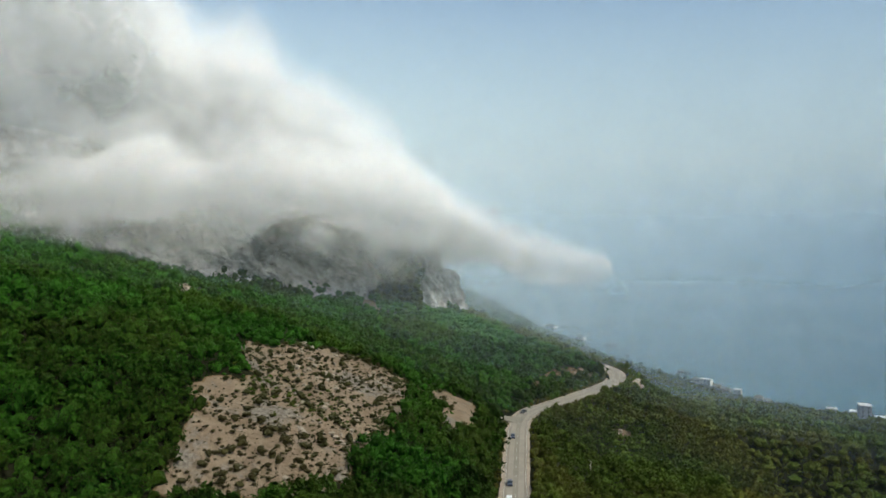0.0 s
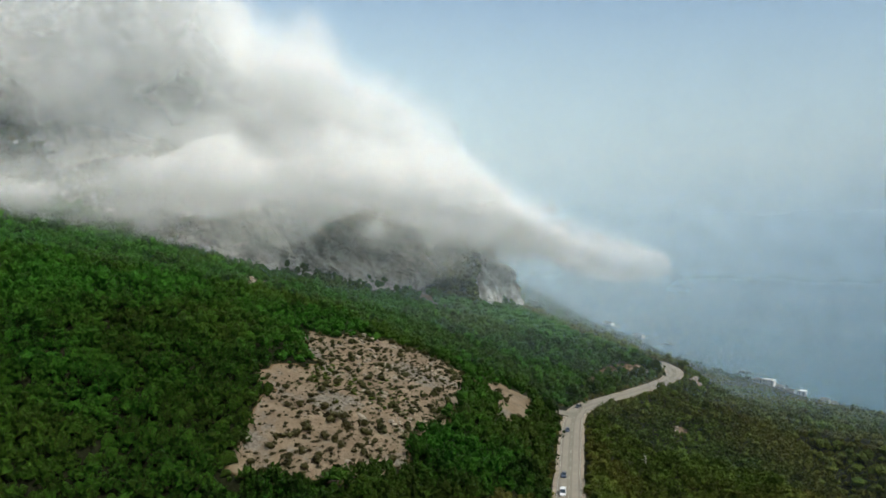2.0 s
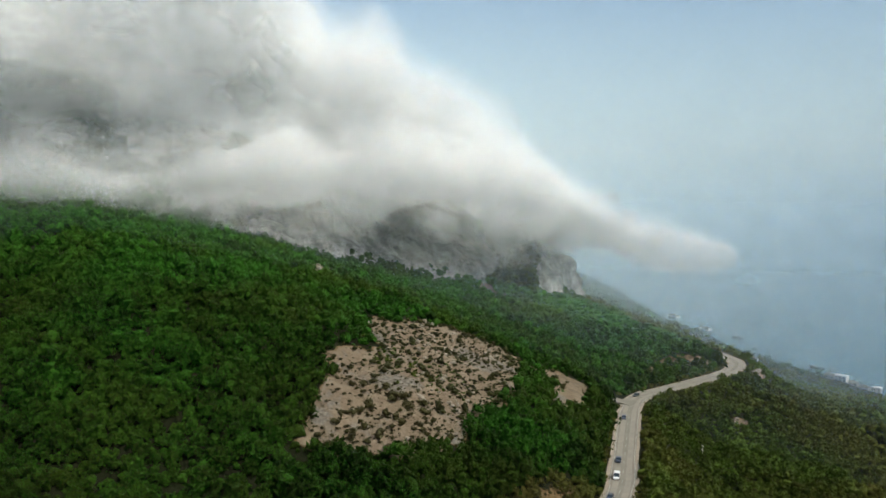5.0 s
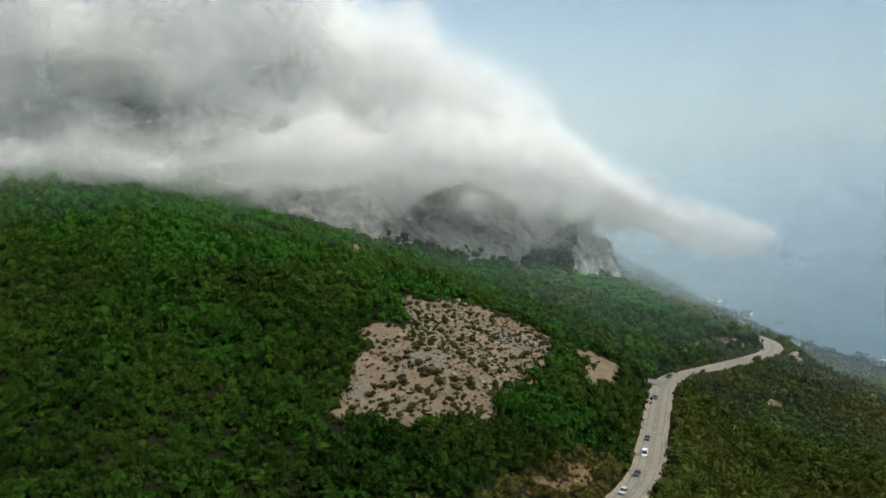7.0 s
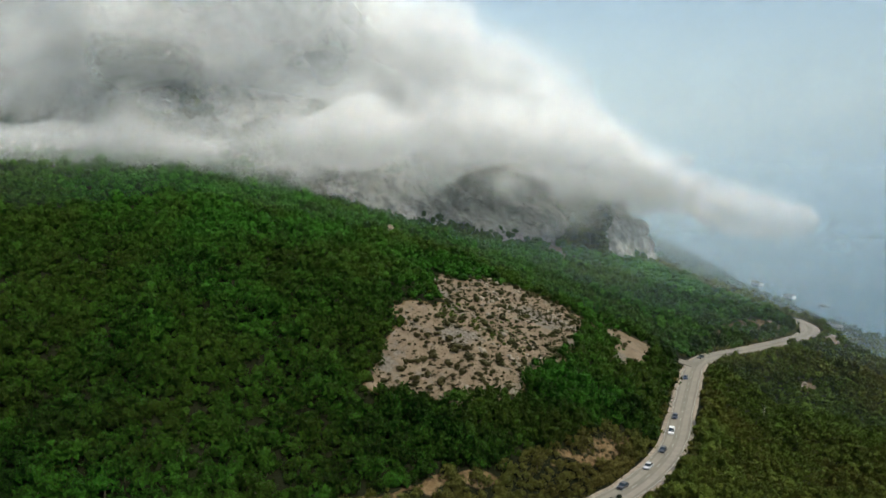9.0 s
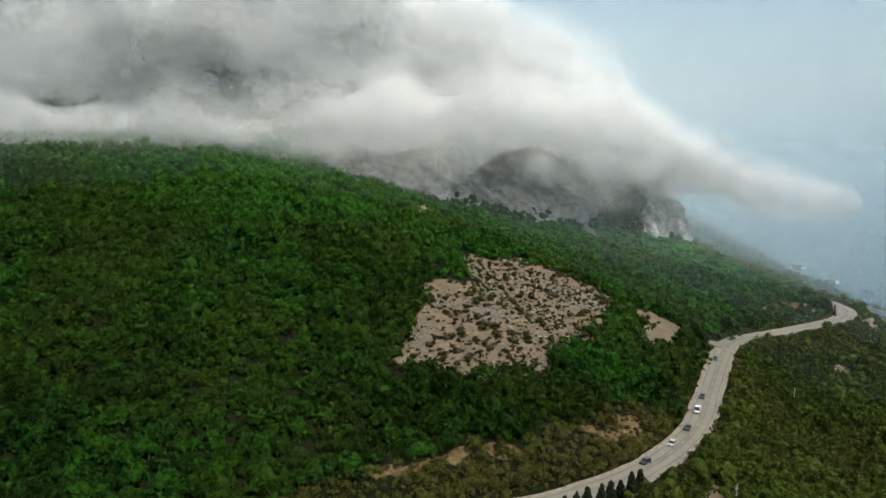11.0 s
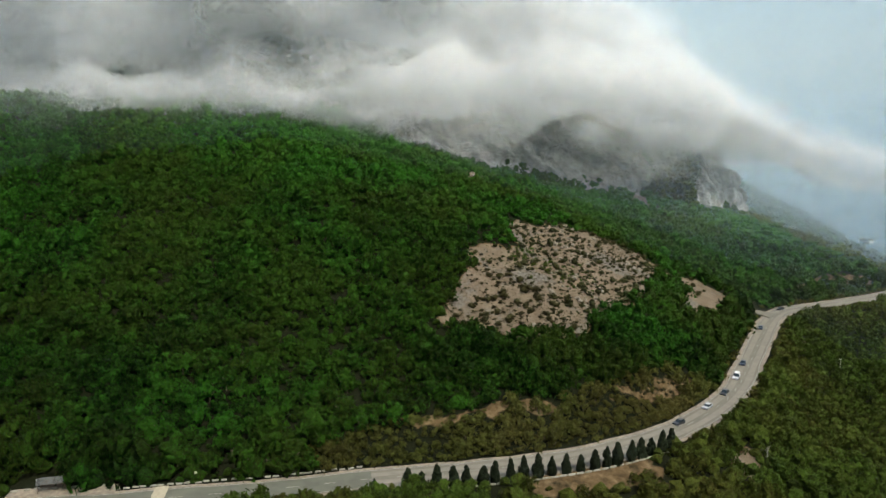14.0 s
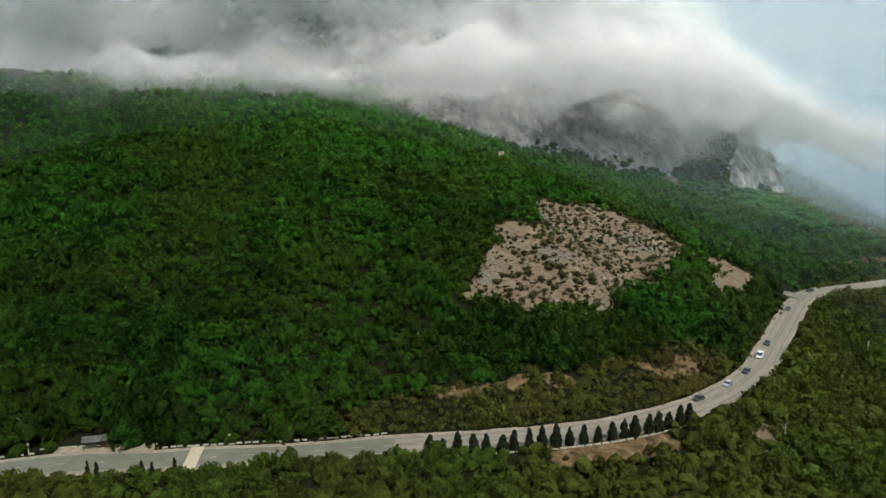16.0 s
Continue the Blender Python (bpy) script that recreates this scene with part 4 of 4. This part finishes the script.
def bush_forms(count):
    forms = []
    r = random.Random(21)
    for k in range(count):
        v, f = clump(r, 4, 0.62, 0.50, 0.75, tufts=14)
        forms.append(mesh_from("foliage", v, f, [HEATH], False, attributes=[("tint", np.full(len(v), r.random()))]))
    bm = bmesh.new()
    for a in (0.3, 2.2, 4.4):
        rod(bm, (0, 0, -0.3), (0.35 * math.cos(a), 0.35 * math.sin(a), 0.5), 0.05, 0.03, 5)
    stem = bpy.data.meshes.new("stems")
    bm.to_mesh(stem)
    bm.free()
    stem.materials.append(BARK)
    return forms, stem


GREEN = [(-65, 225), (-60, 236), (-53, 231), (-41, 230), (-31, 234), (-33, 217), (-45, 219), (-53, 212), (-60, 214)]
forms, stem = bush_forms(9)
r = np.random.default_rng(31)
made = 0
while made < 296:
    x, y = r.uniform(-82, 14), r.uniform(166, 298)
    if not (inside(SCREE, np.array([x]), np.array([y]))[0] or (made % 9 == 0 and bareness(np.array([x]), np.array([y]))[0] > 0.5)):
        continue
    if fbm(np.array([x]), np.array([y]), 16, 3, 41)[0] + r.uniform(-0.5, 0.5) < -0.25:
        continue
    s = 0.85 + 1.15 * r.random() ** 1.6
    base = new("shrub")
    leaf = new("foliage", forms[r.integers(9)])
    leaf.parent = base
    foot = new("stems", stem)
    foot.parent = base
    base.matrix_basis = pose(x, y, height(x, y)[0], 0, 0, r.uniform(0, 360))
    base.scale = (s, s, s * r.uniform(0.75, 1.15))
    tagged(base, "dark dry shrub growing on the pale scree", "shrub", "shrubs on the scree")
    made += 1
for x, y, s in ((-50, 199, 3.2), (-47, 203, 2.8), (-53, 203, 2.4), (-46, 199, 2.4)):
    base = new("shrub")
    leaf = new("foliage", forms[int(abs(x)) % 9])
    leaf.parent = base
    base.matrix_basis = pose(x, y, height(x, y)[0], 0, 0, x * 7)
    base.scale = (s, s, s * 0.8)
    tagged(base, "large green bush in the middle of the scree", "shrub", "shrubs on the scree")

x, y, q = spots(-84, 14, 164, 298, 1.9, 77)
keep = (bareness(x, y) > 0.5) & (fbm(x, y, 11, 3, 45) + q.uniform(-0.7, 0.7, len(x)) > -0.42) & ~inside(TAN, x, y)
x, y = x[keep], y[keep]
small = 0.3 + 0.85 * q.random(len(x)) ** 2
v, f, t = scatter(MIDDLE, np.stack([x, y, height(x, y)], 1), np.stack([small, small * 0.8], 1), q.random(len(x)), q.random(len(x)) * 6.283)
tufts = new("dry_tufts", mesh_from("dry_tufts", v, f, [HEATH], attributes=[("tint", t)]))
tagged(tufts, "low dry tufts scattered over the scree", "shrubs", kind="stuff")
x, y, q = spots(-84, 0, 200, 260, 1.7, 78)
keep = inside(GREEN, x + q.normal(0, 2, len(x)), y + q.normal(0, 2.5, len(x))) & (q.random(len(x)) < 0.55)
x, y = x[keep], y[keep]
small = 0.5 + 0.8 * q.random(len(x)) ** 2
v, f, t = scatter(MIDDLE, np.stack([x, y, height(x, y)], 1), np.stack([small, small * 0.9], 1), 0.3 + 0.4 * q.random(len(x)), q.random(len(x)) * 6.283)
band = new("green_shrubs", mesh_from("green_shrubs", v, f, [SCRUB], False, attributes=[("tint", t)]))
tagged(band, "band of low green shrubs across the scree", "shrubs", kind="stuff")
pick = np.where((veg < 0.42) & (np.arange(ROWS)[:, None] < ROWS - 7))
order = q.permutation(len(pick[0]))[:1800]
at = cv[pick[0][order], pick[1][order]]
small = 1.2 + 1.6 * q.random(len(at))
v, f, t = scatter(FAR, at + np.array((0, 0, -0.8)), np.stack([small, small], 1), q.random(len(at)), q.random(len(at)) * 6.283)
ledge = new("ledge_scrub", mesh_from("ledge_scrub", v, f, [SCRUB], attributes=[("tint", t)]))
tagged(ledge, "scrub growing on ledges of the cliffs", "shrubs", kind="stuff")

stones = [stone_mesh("boulder", 1.6, 1.2, 0.9, k, BOULDER) for k in range(6)]


def boulder(x, y, s, label, group):
    ob = new("boulder", stones[int(r.integers(6))])
    ob.matrix_basis = pose(x, y, height(x, y)[0] + 0.05 * s, r.uniform(-12, 12), r.uniform(-12, 12), r.uniform(0, 360))
    ob.scale = (s, s * r.uniform(0.7, 1.2), s * r.uniform(0.7, 1.4))
    return tagged(ob, label, "boulder", group)


made = 0
while made < 150:
    x, y = r.uniform(-62, -6), r.uniform(182, 282)
    if inside(SCREE, np.array([x]), np.array([y]))[0] and fbm(np.array([x]), np.array([y]), 22, 3, 43)[0] > -0.15:
        boulder(x, y, r.uniform(0.5, 1.7), "grey limestone boulder lying on the scree", "boulders on the scree")
        made += 1
for x, y, s in ((104, 376, 3.0), (107, 383, 2.6), (109, 379, 2.0), (81, 320, 2.2), (83, 324, 1.8), (46, 280, 1.8), (48, 284, 1.5), (31, 215, 1.4), (33, 208, 1.6), (34, 226, 1.3), (-108, 296, 2.0), (-112, 303, 2.4), (-117, 318, 2.2), (-122, 330, 1.8)):
    boulder(x, y, s, "pale limestone outcrop in the scrub", "outcrops")


# ---- houses on the shore ----
def house(x, y, long, deep, storeys, turn, label, wall=None, flat=False):
    base = new("house")
    z = max(1.0, min(height(x, y)[0], height(x + 4, y - 4)[0]))
    tall = storeys * 3.0
    part("wall", boxed(0, 0, tall / 2 - 1.5, long, deep, tall + 3), wall or WHITE, base)
    if flat:
        part("roof", boxed(0, 0, tall + 0.2, long + 0.8, deep + 0.8, 0.4), WHITE, base, "flat white roof")
    else:
        bm = bmesh.new()
        p = [bm.verts.new(q) for q in ((-long / 2 - 0.5, -deep / 2 - 0.5, tall), (long / 2 + 0.5, -deep / 2 - 0.5, tall), (long / 2 + 0.5, deep / 2 + 0.5, tall), (-long / 2 - 0.5, deep / 2 + 0.5, tall),
                                       (-long / 2 + 1.5, 0, tall + 2.2), (long / 2 - 1.5, 0, tall + 2.2))]
        for q in ((0, 1, 5, 4), (2, 3, 4, 5), (1, 2, 5), (3, 0, 4), (3, 2, 1, 0)):
            bm.faces.new([p[i] for i in q])
        part("roof", bm, TIN if storeys < 3 else WHITE, base)
    for st in range(storeys):
        for k in range(max(2, int(long / 3))):
            wx = -long / 2 + (k + 0.5) * long / max(2, int(long / 3))
            for sy in (-1, 1):
                part("window", boxed(wx, sy * (deep / 2 + 0.02), st * 3 + 1.6, 1.3, 0.08, 1.4), GLASS, base)
    base.matrix_basis = pose(x, y, z, 0, 0, turn)
    return tagged(base, label, "house", "houses on the shore")


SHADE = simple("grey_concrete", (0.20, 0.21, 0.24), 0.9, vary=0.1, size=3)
for x, y, long, deep, st, turn, label in HOUSES:
    house(x, y, long, deep, st, turn, label, flat=st > 1)
house(318, 523, 8, 8, 5, -20, "dark grey apartment tower near the shore", SHADE, True)
SEA_STONE = simple("wet_sea_stone", (0.07, 0.075, 0.075), 0.7, vary=0.3, size=2.0)
wet = [stone_mesh("sea_rock", 1.6, 1.2, 0.9, 20 + k, SEA_STONE) for k in range(4)]
for k, (x, y, s) in enumerate(((243, 1012, 7), (249, 1006, 4), (248, 937, 4), (285, 833, 6), (291, 828, 4), (278, 822, 4), (270, 815, 3), (300, 822, 3), (262, 900, 2.5), (258, 880, 2.5), (310, 770, 2.5), (352, 705, 2.5))):
    ob = new("sea_rock", wet[k % 4])
    ob.matrix_basis = pose(x, y, 0.1 * s, 0, 0, 40 * k)
    ob.scale = (s, s * 0.8, s * 0.8)
    tagged(ob, "dark sea rock standing off the shore", "rock", "sea rocks")
